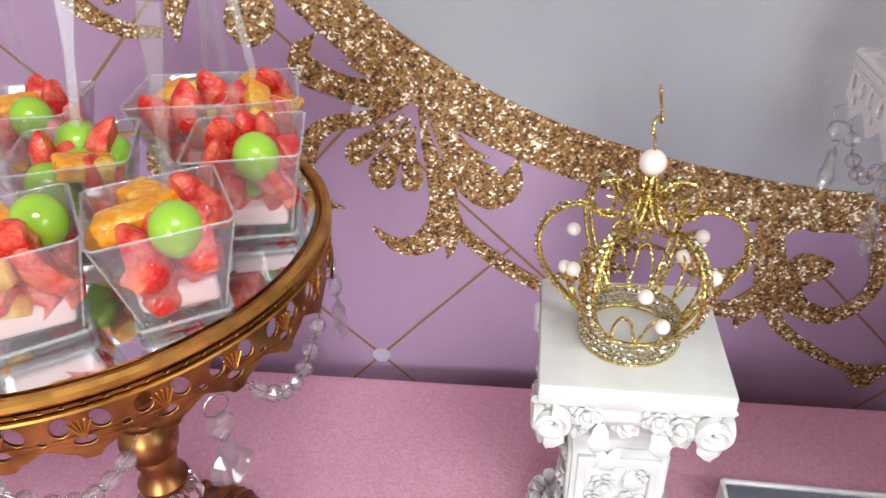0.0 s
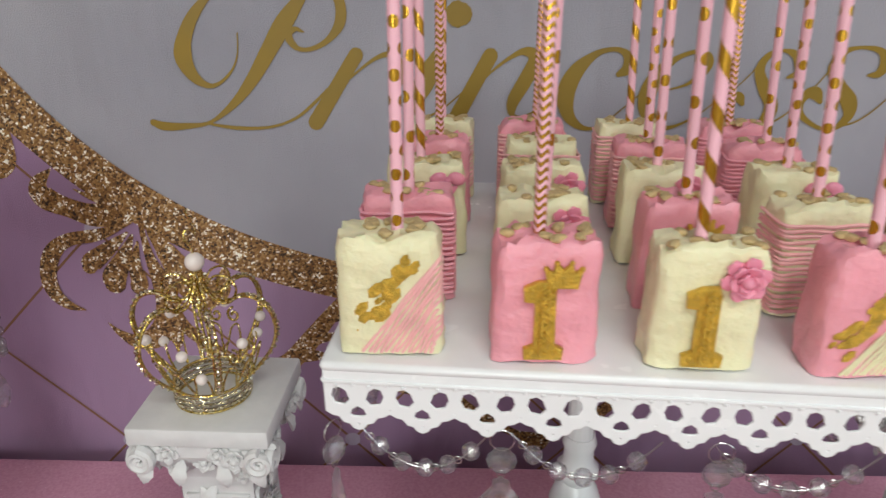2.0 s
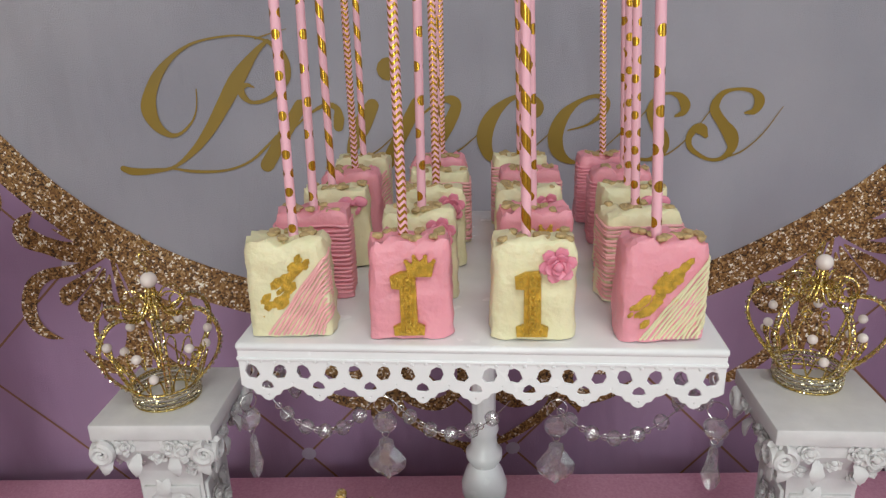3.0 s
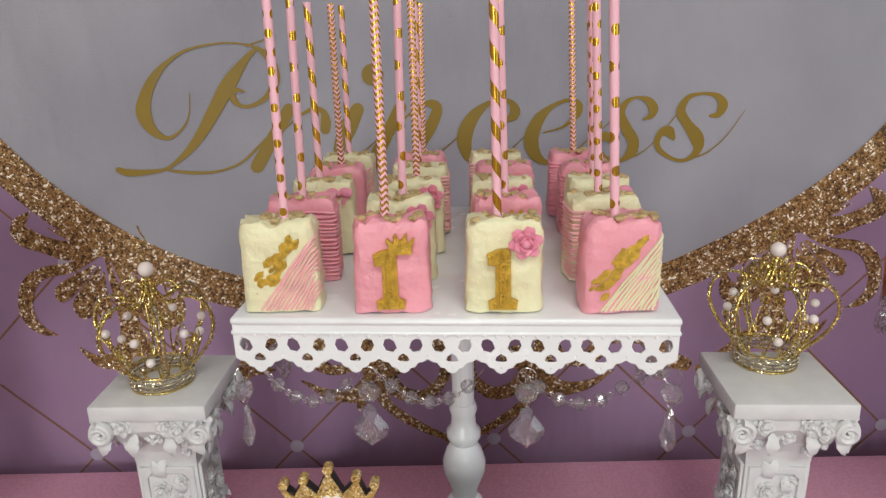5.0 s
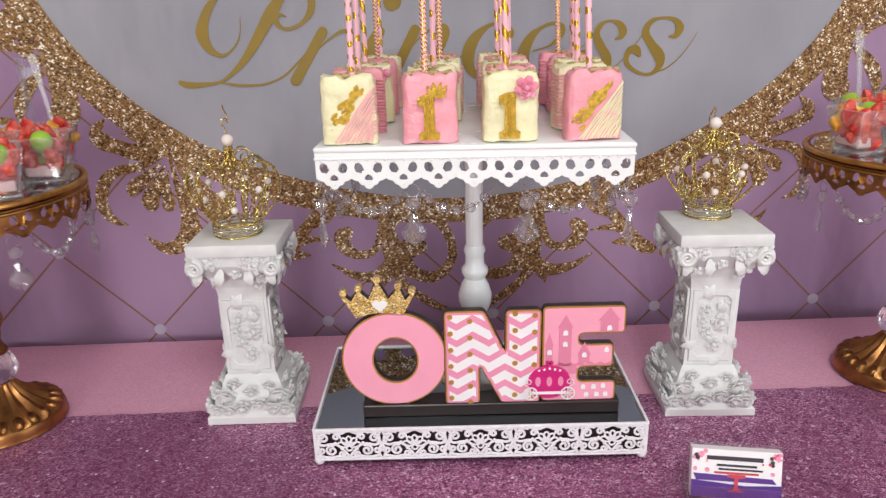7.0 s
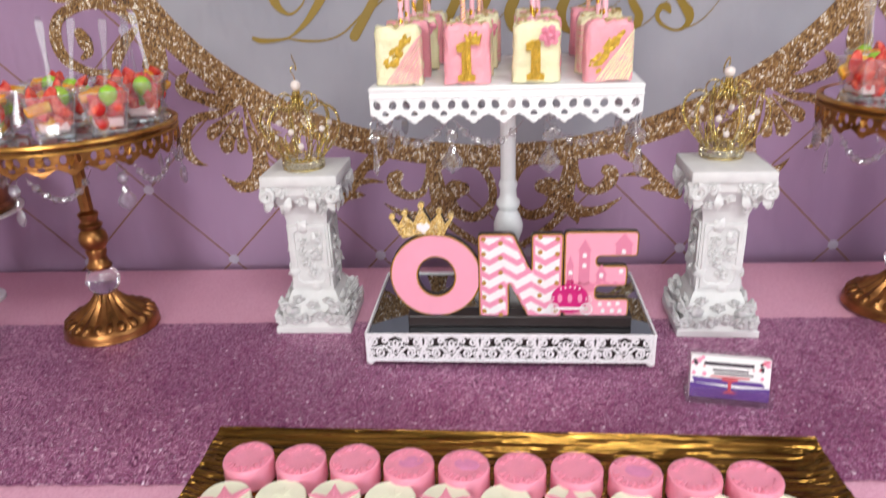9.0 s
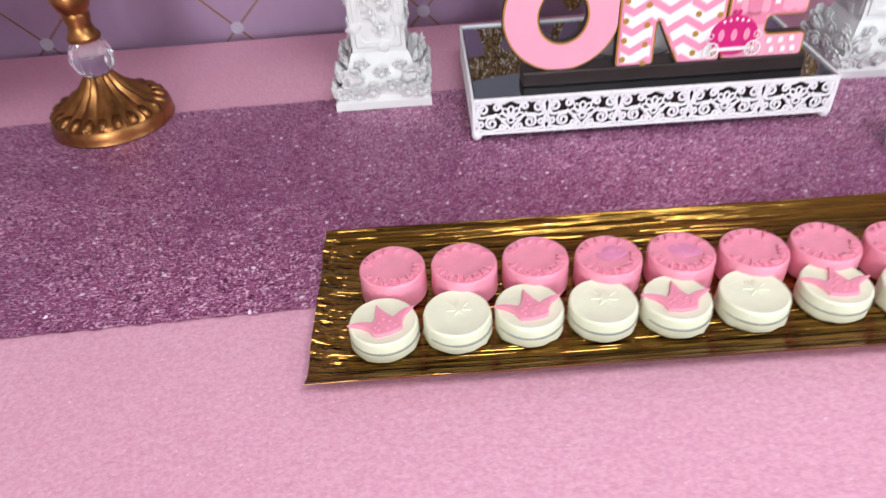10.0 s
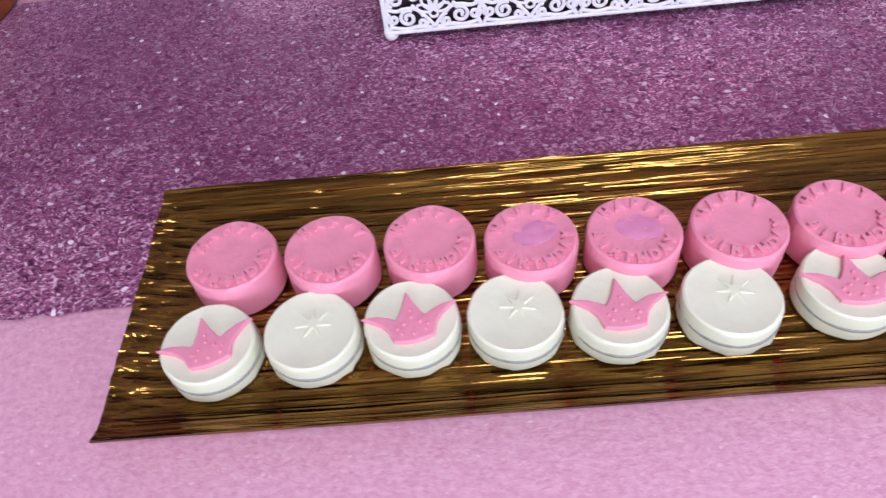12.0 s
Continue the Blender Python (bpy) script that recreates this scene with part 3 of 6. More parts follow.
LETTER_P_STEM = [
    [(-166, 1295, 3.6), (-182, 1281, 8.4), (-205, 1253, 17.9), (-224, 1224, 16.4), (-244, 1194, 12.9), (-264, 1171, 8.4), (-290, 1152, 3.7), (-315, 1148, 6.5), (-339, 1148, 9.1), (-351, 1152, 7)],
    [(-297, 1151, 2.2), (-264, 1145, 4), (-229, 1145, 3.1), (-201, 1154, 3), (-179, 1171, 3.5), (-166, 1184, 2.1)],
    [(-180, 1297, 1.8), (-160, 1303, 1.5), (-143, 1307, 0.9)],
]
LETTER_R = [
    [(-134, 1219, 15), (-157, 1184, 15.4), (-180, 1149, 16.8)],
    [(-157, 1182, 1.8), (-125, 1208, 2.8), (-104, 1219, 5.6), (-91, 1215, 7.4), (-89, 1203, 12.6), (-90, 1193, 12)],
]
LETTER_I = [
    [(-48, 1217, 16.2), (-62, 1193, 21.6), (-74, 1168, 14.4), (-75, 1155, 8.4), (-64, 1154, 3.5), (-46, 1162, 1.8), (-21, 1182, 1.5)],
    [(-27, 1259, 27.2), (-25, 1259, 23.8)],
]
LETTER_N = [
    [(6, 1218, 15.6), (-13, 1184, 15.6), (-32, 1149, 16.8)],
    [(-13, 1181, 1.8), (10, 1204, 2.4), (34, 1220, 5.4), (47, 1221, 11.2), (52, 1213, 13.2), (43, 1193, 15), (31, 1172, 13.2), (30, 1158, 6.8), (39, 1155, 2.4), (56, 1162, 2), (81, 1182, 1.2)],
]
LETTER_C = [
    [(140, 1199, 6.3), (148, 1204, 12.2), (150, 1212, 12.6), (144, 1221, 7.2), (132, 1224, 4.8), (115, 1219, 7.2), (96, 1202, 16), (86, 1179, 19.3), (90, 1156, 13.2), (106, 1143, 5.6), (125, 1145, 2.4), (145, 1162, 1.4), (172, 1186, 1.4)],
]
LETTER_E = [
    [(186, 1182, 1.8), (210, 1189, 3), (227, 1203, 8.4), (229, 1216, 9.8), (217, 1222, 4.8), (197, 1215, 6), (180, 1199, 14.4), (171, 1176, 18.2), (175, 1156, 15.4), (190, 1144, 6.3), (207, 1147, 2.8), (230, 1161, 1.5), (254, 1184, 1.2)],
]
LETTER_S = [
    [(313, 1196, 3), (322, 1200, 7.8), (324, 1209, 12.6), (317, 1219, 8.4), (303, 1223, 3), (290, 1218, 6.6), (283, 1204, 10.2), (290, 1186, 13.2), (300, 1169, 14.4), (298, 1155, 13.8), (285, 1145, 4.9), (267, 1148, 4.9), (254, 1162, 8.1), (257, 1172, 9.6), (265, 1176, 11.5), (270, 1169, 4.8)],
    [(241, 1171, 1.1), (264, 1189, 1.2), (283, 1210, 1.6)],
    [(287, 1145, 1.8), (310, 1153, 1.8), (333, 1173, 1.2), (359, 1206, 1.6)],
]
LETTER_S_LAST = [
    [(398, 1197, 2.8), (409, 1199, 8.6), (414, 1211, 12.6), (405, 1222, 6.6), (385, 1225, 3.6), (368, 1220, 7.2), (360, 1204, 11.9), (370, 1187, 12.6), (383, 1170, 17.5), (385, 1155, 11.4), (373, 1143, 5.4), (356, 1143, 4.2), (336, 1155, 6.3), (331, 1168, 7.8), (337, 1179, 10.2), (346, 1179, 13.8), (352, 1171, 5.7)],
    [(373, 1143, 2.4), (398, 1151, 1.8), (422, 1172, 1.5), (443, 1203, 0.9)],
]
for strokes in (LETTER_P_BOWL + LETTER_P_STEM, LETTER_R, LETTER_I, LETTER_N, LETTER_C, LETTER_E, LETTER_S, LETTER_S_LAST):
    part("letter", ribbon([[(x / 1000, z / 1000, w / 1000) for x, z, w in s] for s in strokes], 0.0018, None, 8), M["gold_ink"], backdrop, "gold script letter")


# ---- table ----
def sheet(name, corners, z, thick, material, label, kind="structure"):
    bm = plate([corners], thick, 0.0)
    bm.transform(Matrix.Rotation(radians(-90), 4, "X"))
    bm.transform(Matrix.Translation((0, 0, z)))
    return bm


table = thing("table", pose(0, 0, 0), "long buffet table under a pink sheet with cloth skirt", "table", kind="structure")
bm = block(2.44, 0.92, 0.03, 0.006, 3, (0.05, -0.50, T - 0.016))
bm.transform(Matrix.Rotation(radians(-1.7), 4, "Z"))
part("tabletop", bm, M["table"], table, "pink shiny sheet over the top")
bm = bmesh.new()
line = [(-1.16 + 2.42 * i / 300, -0.955 + 0.008 * math.sin(i * 0.55)) for i in range(301)]
lo = [bm.verts.new((x, y - 0.004 * math.sin(i), 0.01)) for i, (x, y) in enumerate(line)]
hi = [bm.verts.new((x, y, T - 0.031)) for x, y in line]
for i in range(300):
    bm.faces.new((lo[i], lo[i + 1], hi[i + 1], hi[i]))
part("skirt", bm, M["skirt"], table, "gathered pink cloth skirt", smooth=True)
for x in (-1.1, 1.2):
    for y in (-0.9, -0.1):
        part("leg", lathe([(0.018, 0.0), (0.018, T - 0.032)], 12), M["black"], table, at=pose(x, y, 0))


def runner_sheet():
    """The net lies flat with a slightly uneven, frayed edge."""
    bm = bmesh.new()
    n = 340
    rows = []
    for k, frac in enumerate((0, 0.02, 0.25, 0.5, 0.75, 0.98, 1)):
        row = []
        for i in range(n + 1):
            x = -1.1 + 2.3 * i / n
            y0 = -0.2625 - 0.026 * x + (0.003 * noise.noise((x * 60, 0, 0)) if k == 0 else 0)
            y1 = -0.628 - 0.012 * x + (0.004 * noise.noise((x * 80, 5, 0)) if k == 6 else 0)
            z = T + 0.0022 + 0.0006 * noise.noise((x * 9, frac * 6, 1))
            row.append(bm.verts.new((x, y0 + (y1 - y0) * frac, z if 0 < k < 6 else T + 0.0012)))
        rows.append(row)
    for a, b in zip(rows, rows[1:]):
        for i in range(n):
            bm.faces.new((a[i], b[i], b[i + 1], a[i + 1]))
    return bm


tagged(part("table_runner", runner_sheet(), M["runner"], smooth=True), "mauve glitter net runner laid along the pink table", "runner")


# ---- pillars ----
def rose_mesh(r=0.011):
    """A cast plaster rose: rings of cupped petals round a bud."""
    bm = bmesh.new()
    add(bm, ball(r * 0.36, Matrix.Translation((0, 0, r * 0.55)), 2, (1, 1, 1.1)))
    for n, rad, tilt, h, size in ((3, 0.32, 62, 0.5, 0.42), (5, 0.56, 38, 0.34, 0.5), (6, 0.86, 14, 0.14, 0.52)):
        for i in range(n):
            a = 2 * math.pi * (i + 0.37 * n) / n
            m = Matrix.Rotation(a, 4, "Z") @ Matrix.Translation((r * rad, 0, r * h)) @ Matrix.Rotation(radians(-tilt), 4, "Y")
            add(bm, ball(r * size, m @ Matrix.Diagonal((1, 1.0, 0.34, 1)), 1))
    return mesh_of("rose", bm, M["plaster"], True)


def leaf_mesh(l=0.022, w=0.011):
    bm = bmesh.new()
    rows = []
    for i in range(7):
        t = i / 6
        hw = w / 2 * math.sin(math.pi * min(1, t * 0.95 + 0.05)) ** 0.8 * (1 + 0.18 * (i % 2))
        z = 0.005 * math.sin(math.pi * t)
        rows.append([bm.verts.new((l * t, s * hw, z - abs(s) * 0.0015 + 0.001)) for s in (-1, 0, 1)] + [bm.verts.new((l * t, 0, -0.001))])
    for a, b in zip(rows, rows[1:]):
        for p, q in ((0, 1), (1, 2), (2, 3), (3, 0)):
            bm.faces.new((a[p], a[q], b[q], b[p]))
    return mesh_of("leaf", bm, M["plaster"], True)


def facing(side, x, h, out, turn=0.0, pitch=0.0):
    """A pose on one of the four sides: x along the side, h up, out from the axis; the part's z points outward."""
    return Matrix.Rotation(radians(90 * side), 4, "Z") @ Matrix.Translation((x, -out, h)) @ Matrix.Rotation(radians(90 + pitch), 4, "X") @ Matrix.Rotation(radians(turn), 4, "Z")


def pillar_master():
    p = thing("pillar", pose(0, 0, 0), "white cast plaster pedestal with roses and scroll capital", "pillar", "pillars")
    W = 0.109
    part("top_slab", rough_up(block(W, W * 0.97, 0.016, 0.0025, 2, (0, 0, 0.232)), 0.0003, 60), M["plaster"], p, "", True)
    # capital: a block that flares upward
    bm = bmesh.new()
    rows = []
    for z, h in ((0.164, 0.029), (0.178, 0.031), (0.19, 0.035), (0.203, 0.044), (0.212, 0.049), (0.2245, 0.049)):
        rows.append([bm.verts.new((x * h, y * h, z)) for x, y in ((-1, -1), (0, -1.0), (1, -1), (1, 0), (1, 1), (0, 1), (-1, 1), (-1, 0))])
    for a, b in zip(rows, rows[1:]):
        for i in range(8):
            bm.faces.new((a[i], a[(i + 1) % 8], b[(i + 1) % 8], b[i]))
    part("capital", rough_up(bm, 0.0008, 90), M["plaster"], p)
    # shaft, slightly waisted, with a framed panel on each side
    bm = bmesh.new()
    rows = []
    for z, h in ((0.056, 0.0315), (0.064, 0.0305), (0.11, 0.0298), (0.16, 0.029), (0.17, 0.030)):
        rows.append([bm.verts.new((x * h, y * h, z)) for x, y in ((-1, -1), (1, -1), (1, 1), (-1, 1))])
    for a, b in zip(rows, rows[1:]):
        for i in range(4):
            bm.faces.new((a[i], a[(i + 1) % 4], b[(i + 1) % 4], b[i]))
    part("shaft", bm, M["plaster"], p)
    frame_bm = plate([[(-0.025, -0.047), (0.025, -0.047), (0.025, 0.047), (-0.025, 0.047)], [(-0.021, -0.036), (-0.015, -0.042), (0.015, -0.042), (0.021, -0.036), (0.021, 0.036), (0.015, 0.042), (-0.015, 0.042), (-0.021, 0.036)]], 0.004, 0.001)
    frame_bm.transform(Matrix.Rotation(radians(-90), 4, "X"))
    frame_me = mesh_of("panel_frame", frame_bm, M["plaster"])
    rose, leaf = rose_mesh(), leaf_mesh()
    volute = mesh_of("volute", tube([(q[0], q[1], 0.002) for q in spiral(0, 0, 0.0105, 0.001, 90, 2.1, 1, 1, 40)], [0.0034 - 0.0016 * i / 40 for i in range(41)], 7), M["plaster"], True)
    r2 = random.Random(3)
    for side in range(4):
        part("panel_frame", frame_me, None, p, at=facing(side, 0, 0.113, 0.0302))
        for x in (-0.046, 0.046):
            part("volute", volute, None, p, at=facing(side, x, 0.2115, 0.0495) @ Matrix.Diagonal((1 if x > 0 else -1, 1, 1.6, 1)))
        for x, h, out, s in ((-0.026, 0.217, 0.0525, 0.85), (0.014, 0.217, 0.053, 0.8), (0.027, 0.213, 0.053, 1.0), (-0.026, 0.193, 0.04, 0.8), (0.03, 0.197, 0.043, 0.9), (0.024, 0.183, 0.036, 0.7), (-0.001, 0.203, 0.045, 0.8)):
            part("rose", rose, None, p, at=facing(side, x, h, out - 0.004, r2.uniform(0, 360), -8) @ Matrix.Scale(s * 0.85, 4))
        for x in (-0.04, -0.016, 0.016, 0.04):
            part("leaf", leaf, None, p, at=facing(side, x, 0.208, 0.047, -90 + x * 500, -12))
        for x, h, s in ((-0.008, 0.135, 0.7), (0.01, 0.118, 0.9), (-0.006, 0.105, 0.75), (0.004, 0.088, 0.8), (0.012, 0.143, 0.6), (-0.013, 0.12, 0.65)):
            part("rose", rose, None, p, at=facing(side, x, h, 0.0292, r2.uniform(0, 360)) @ Matrix.Scale(s, 4))
        for x, h, t in ((-0.012, 0.15, 60), (0.014, 0.13, 110), (-0.016, 0.092, 200), (0.002, 0.075, 290), (0.015, 0.1, -30), (-0.003, 0.148, 120)):
            part("leaf", leaf, None, p, at=facing(side, x, h, 0.029, t))
        for x, h, out, s in ((-0.044, 0.018, 0.047, 1.0), (-0.034, 0.036, 0.043, 1.1), (-0.028, 0.018, 0.05, 0.8), (0.03, 0.02, 0.05, 0.95), (0.043, 0.02, 0.05, 1.0), (0.037, 0.038, 0.043, 1.1), (0.022, 0.045, 0.037, 0.7), (-0.022, 0.048, 0.037, 0.75)):
            part("rose", rose, None, p, at=facing(side, x, h, out, r2.uniform(0, 360), 25) @ Matrix.Scale(s, 4))
        for x, h, out, sc in ((-0.011, 0.022, 0.0495, 0.95), (0.011, 0.026, 0.048, 0.85), (0.0, 0.04, 0.042, 0.8)):
            part("rose", rose, None, p, at=facing(side, x, h, out, r2.uniform(0, 360), 25) @ Matrix.Scale(sc, 4))
        for x, t in ((-0.02, 150), (0.02, 30), (0.0, -90)):
            part("leaf", leaf, None, p, at=facing(side, x, 0.03, 0.0465, t, 20))
    bm = bmesh.new()
    rows = []
    for z, h in ((0.0, 0.056), (0.009, 0.056), (0.0105, 0.054), (0.014, 0.05), (0.03, 0.046), (0.045, 0.038), (0.06, 0.0325)):
        rows.append([bm.verts.new((x * h, y * h, z)) for x, y in ((-1, -1), (1, -1), (1, 1), (-1, 1))])
    for a, b in zip(rows, rows[1:]):
        for i in range(4):
            bm.faces.new((a[i], a[(i + 1) % 4], b[(i + 1) % 4], b[i]))
    bm.faces.new(rows[0][::-1])
    part("base", bm, M["plaster"], p)
    return p


pillar = pillar_master()
pillar.matrix_basis = pose(-0.2245, -0.2385, T + 0.003, 0, 0, -2.5)
pillar_2 = copy_thing(pillar, pose(0.358, -0.277, T + 0.003, 0, 0, -4.5))


# ---- wire crowns ----
def beads(line, r, step):
    """Small stones set along a line."""
    bm = bmesh.new()
    run, last = 0.0, Vector(line[0])
    for q in line:
        q = Vector(q)
        run += (q - last).length
        last = q
        if run >= step:
            run = 0.0
            add(bm, ball(r, Matrix.Translation(q), 1))
    return bm


def crown_master(hooked):
    c = thing("wire_crown", pose(0, 0, 0), "gold glitter wire crown with pearls on a plaster pedestal", "crown", "wire crowns")
    for h in (0.0015, 0.0165):
        part("band_ring", tube([(0.0285 * math.cos(a), 0.0285 * math.sin(a), h) for a in (2 * math.pi * i / 40 for i in range(40))], 0.0012, 6, True), M["gold_wire"], c, "", True)
    bm = bmesh.new()
    for row in range(3):
        for i in range(64):
            a = 2 * math.pi * (i + 0.5 * (row % 2)) / 64
            add(bm, ball(0.0018, Matrix.Translation((0.029 * math.cos(a), 0.029 * math.sin(a), 0.0048 + 0.0042 * row)), 1))
    part("rhinestone_band", bm, M["strass"], c, "rows of small rhinestones")
    arch = smooth_line([(0.0285, 0.017), (0.041, 0.03), (0.052, 0.046), (0.0565, 0.062), (0.0535, 0.077), (0.044, 0.087), (0.032, 0.089), (0.021, 0.083), (0.012, 0.085), (0.0055, 0.095), (0.0025, 0.109)], 6)
    curl = smooth_line([(0.003, 0.078), (0.005, 0.094), (0.013, 0.104), (0.024, 0.103), (0.029, 0.094), (0.025, 0.086), (0.018, 0.087), (0.0175, 0.093), (0.022, 0.095)], 6)
    for k in range(6):
        a = math.pi * k / 3
        at = Matrix.Rotation(a, 4, "Z")
        for s in (-1, 1):
            part("arch", tube([(q[0], s * 0.002, q[1]) for q in arch], 0.0012, 6), M["gold_wire"], c, "", True, at)
        tagged(part("rhinestone_strip", beads([(q[0] + 0.0014, 0, q[1] + (0.001 if q[1] > 0.08 else 0)) for q in arch[:len(arch) * 6 // 10]], 0.0019, 0.0034), M["strass"], c, "row of small rhinestones", False, at), kind="stuff")
        part("curl", tube([(q[0], 0, q[1]) for q in curl], 0.001, 5), M["gold_wire"], c, "", True, at)
        b = a + math.pi / 6
        at2 = Matrix.Rotation(b, 4, "Z")
        for s in (-1, 1):
            heart = smooth_line([(s * 0.012, 0.017, 0), (s * 0.0135, 0.03, 0.004), (s * 0.0105, 0.042, 0.008), (s * 0.005, 0.039, 0.008), (s * 0.003, 0.03, 0.005), (0, 0.018, 0.001)], 5)
            part("lattice", tube([(0.028 + q[2] * 1.3, q[0], q[1]) for q in heart], 0.0009, 5), M["gold_wire"], c, "", True, at2)
            if k % 2:
                continue
            pts = [(0.04, s * (0.0075 + q[0] * 0.8), 0.05 + q[1]) for q in spiral(0, 0, 0.007, 0.0015, 90, -1.3 * s, 1, 1, 24)]
            part("curl", tube(pts, 0.0012, 5), M["gold_wire"], c, "", True, at2)
        part("pearl", ball(0.0042, None, 3), M["pearl"], c, "cream pearl", True, at2 @ Matrix.Translation((0.0425, 0, 0.06)))
        if k % 2:
            part("pearl", ball(0.0042, None, 3), M["pearl"], c, "cream pearl", True, at2 @ Matrix.Translation((0.0405, 0.011, 0.04)))
    part("top_pearl", ball(0.0072, None, 3), M["pearl"], c, "large cream pearl", True, Matrix.Translation((0, 0, 0.1155)))
    loop = smooth_line([(0.001, 0.003, 0.108), (-0.004, 0.0065, 0.117), (-0.004, 0.005, 0.127), (0, 0.003, 0.134), (0.004, 0.005, 0.127), (0.004, 0.0065, 0.117), (0, 0.004, 0.109)], 5)
    if hooked:
        hook = smooth_line([(0, 0, 0.122), (-0.002, 0, 0.13), (-0.0055, 0, 0.134), (-0.005, 0, 0.14), (0, 0, 0.141), (0.004, 0, 0.136), (0.004, 0.001, 0.144), (0.001, 0.001, 0.15), (-0.001, 0.001, 0.157)], 5)
        part("hook", tube(hook, 0.0008, 5), M["gold_wire"], c, "", True)
    else:
        part("finial_loop", tube(loop, 0.001, 5), M["gold_wire"], c, "", True)
    return c


crown = crown_master(True)
crown.matrix_basis = pose(-0.226, -0.243, T + 0.2432, 0, 0, 55.9)
crown_2 = crown_master(False)
crown_2.matrix_basis = pose(0.362, -0.247, T + 0.2432, 0, 0, 30.0)


# ---- crystal drops ----
def bead_mesh(r):
    bm = bmesh.new()
    bmesh.ops.create_uvsphere(bm, u_segments=8, v_segments=6, radius=r)
    return mesh_of("bead", bm, M["crystal"])


def pendant_mesh(h, w, baroque=True):
    """A cut drop: a thick leaf outline with bevelled facets."""
    pts = [(0, 0), (0.18, -0.06), (0.2, -0.2), (0.36, -0.36), (0.5, -0.52), (0.46, -0.7), (0.28, -0.84), (0.12, -0.9), (0, -1.0)] if baroque else [(0, 0), (0.22, -0.1), (0.3, -0.4), (0.5, -0.7), (0.3, -0.9), (0, -1.0)]
    line = pts + [(-x, z) for x, z in pts[-2:0:-1]]
    bm = bmesh.new()
    edge = [bm.verts.new((x * w, 0, z * h)) for x, z in line]
    for s in (-1, 1):
        inner = [bm.verts.new((x * w * 0.55, s * w * 0.17, (z * 0.6 - 0.22) * h)) for x, z in line]
        for i in range(len(line)):
            j = (i + 1) % len(line)
            bm.faces.new((edge[i], edge[j], inner[j], inner[i]) if s > 0 else (edge[j], edge[i], inner[i], inner[j]))
        bm.faces.new(inner if s > 0 else inner[::-1])
    bmesh.ops.recalc_face_normals(bm, faces=bm.faces)
    return mesh_of("drop", bm, M["crystal"])


def link_mesh(r):
    bm = tube([(r * math.cos(a), 0, r * math.sin(a)) for a in (2 * math.pi * i / 14 for i in range(14))], 0.00035, 5, True)
    return mesh_of("link", bm, M["wire"], True)


BEAD, BEAD_BIG, LINK, RING_LINK = bead_mesh(0.0052), bead_mesh(0.0075), link_mesh(0.0022), link_mesh(0.0065)
DROP, DROP_LONG = pendant_mesh(0.034, 0.026), pendant_mesh(0.036, 0.013, False)


def pendant(parent, p, turn, kind=0):
    """Ring, large bead and cut drop hanging from a point."""
    base = Matrix.Translation(p) @ Matrix.Rotation(radians(turn), 4, "Z")
    part("link", RING_LINK, None, parent, at=base @ Matrix.Translation((0, 0, -0.005)))
    part("bead", BEAD_BIG, None, parent, at=base @ Matrix.Translation((0, 0, -0.018)) @ Matrix.Diagonal((1.1, 0.6, 1.1, 1)))
    part("link", LINK, None, parent, at=base @ Matrix.Translation((0, 0, -0.027)))
    part("drop", DROP_LONG if kind else DROP, None, parent, "cut crystal drop", at=base @ Matrix.Translation((0, 0, -0.029)))


def garland(parent, a, b, sag, n=5):
    """Beads on wire links that sag between two points."""
    a, b = Vector(a), Vector(b)
    pts = []
    for i in range(41):
        t = i / 40
        q = a.lerp(b, t)
        q.z -= sag * 4 * t * (1 - t)
        pts.append(q)
    turn = math.degrees(math.atan2((b - a).y, (b - a).x))
    part("wire", tube(pts[::2], 0.0004, 5), M["wire"], parent, "", True)
    for i in range(n):
        q = pts[round(40 * (i + 0.9) / (n + 0.8))]
        part("bead", BEAD, None, parent, at=Matrix.Translation(q) @ Matrix.Rotation(radians(turn + 20 * i), 4, "Z"))
        q2 = pts[max(0, round(40 * (i + 0.4) / (n + 0.8)))]
        part("link", LINK, None, parent, at=Matrix.Translation(q2) @ Matrix.Rotation(radians(turn), 4, "Z"))


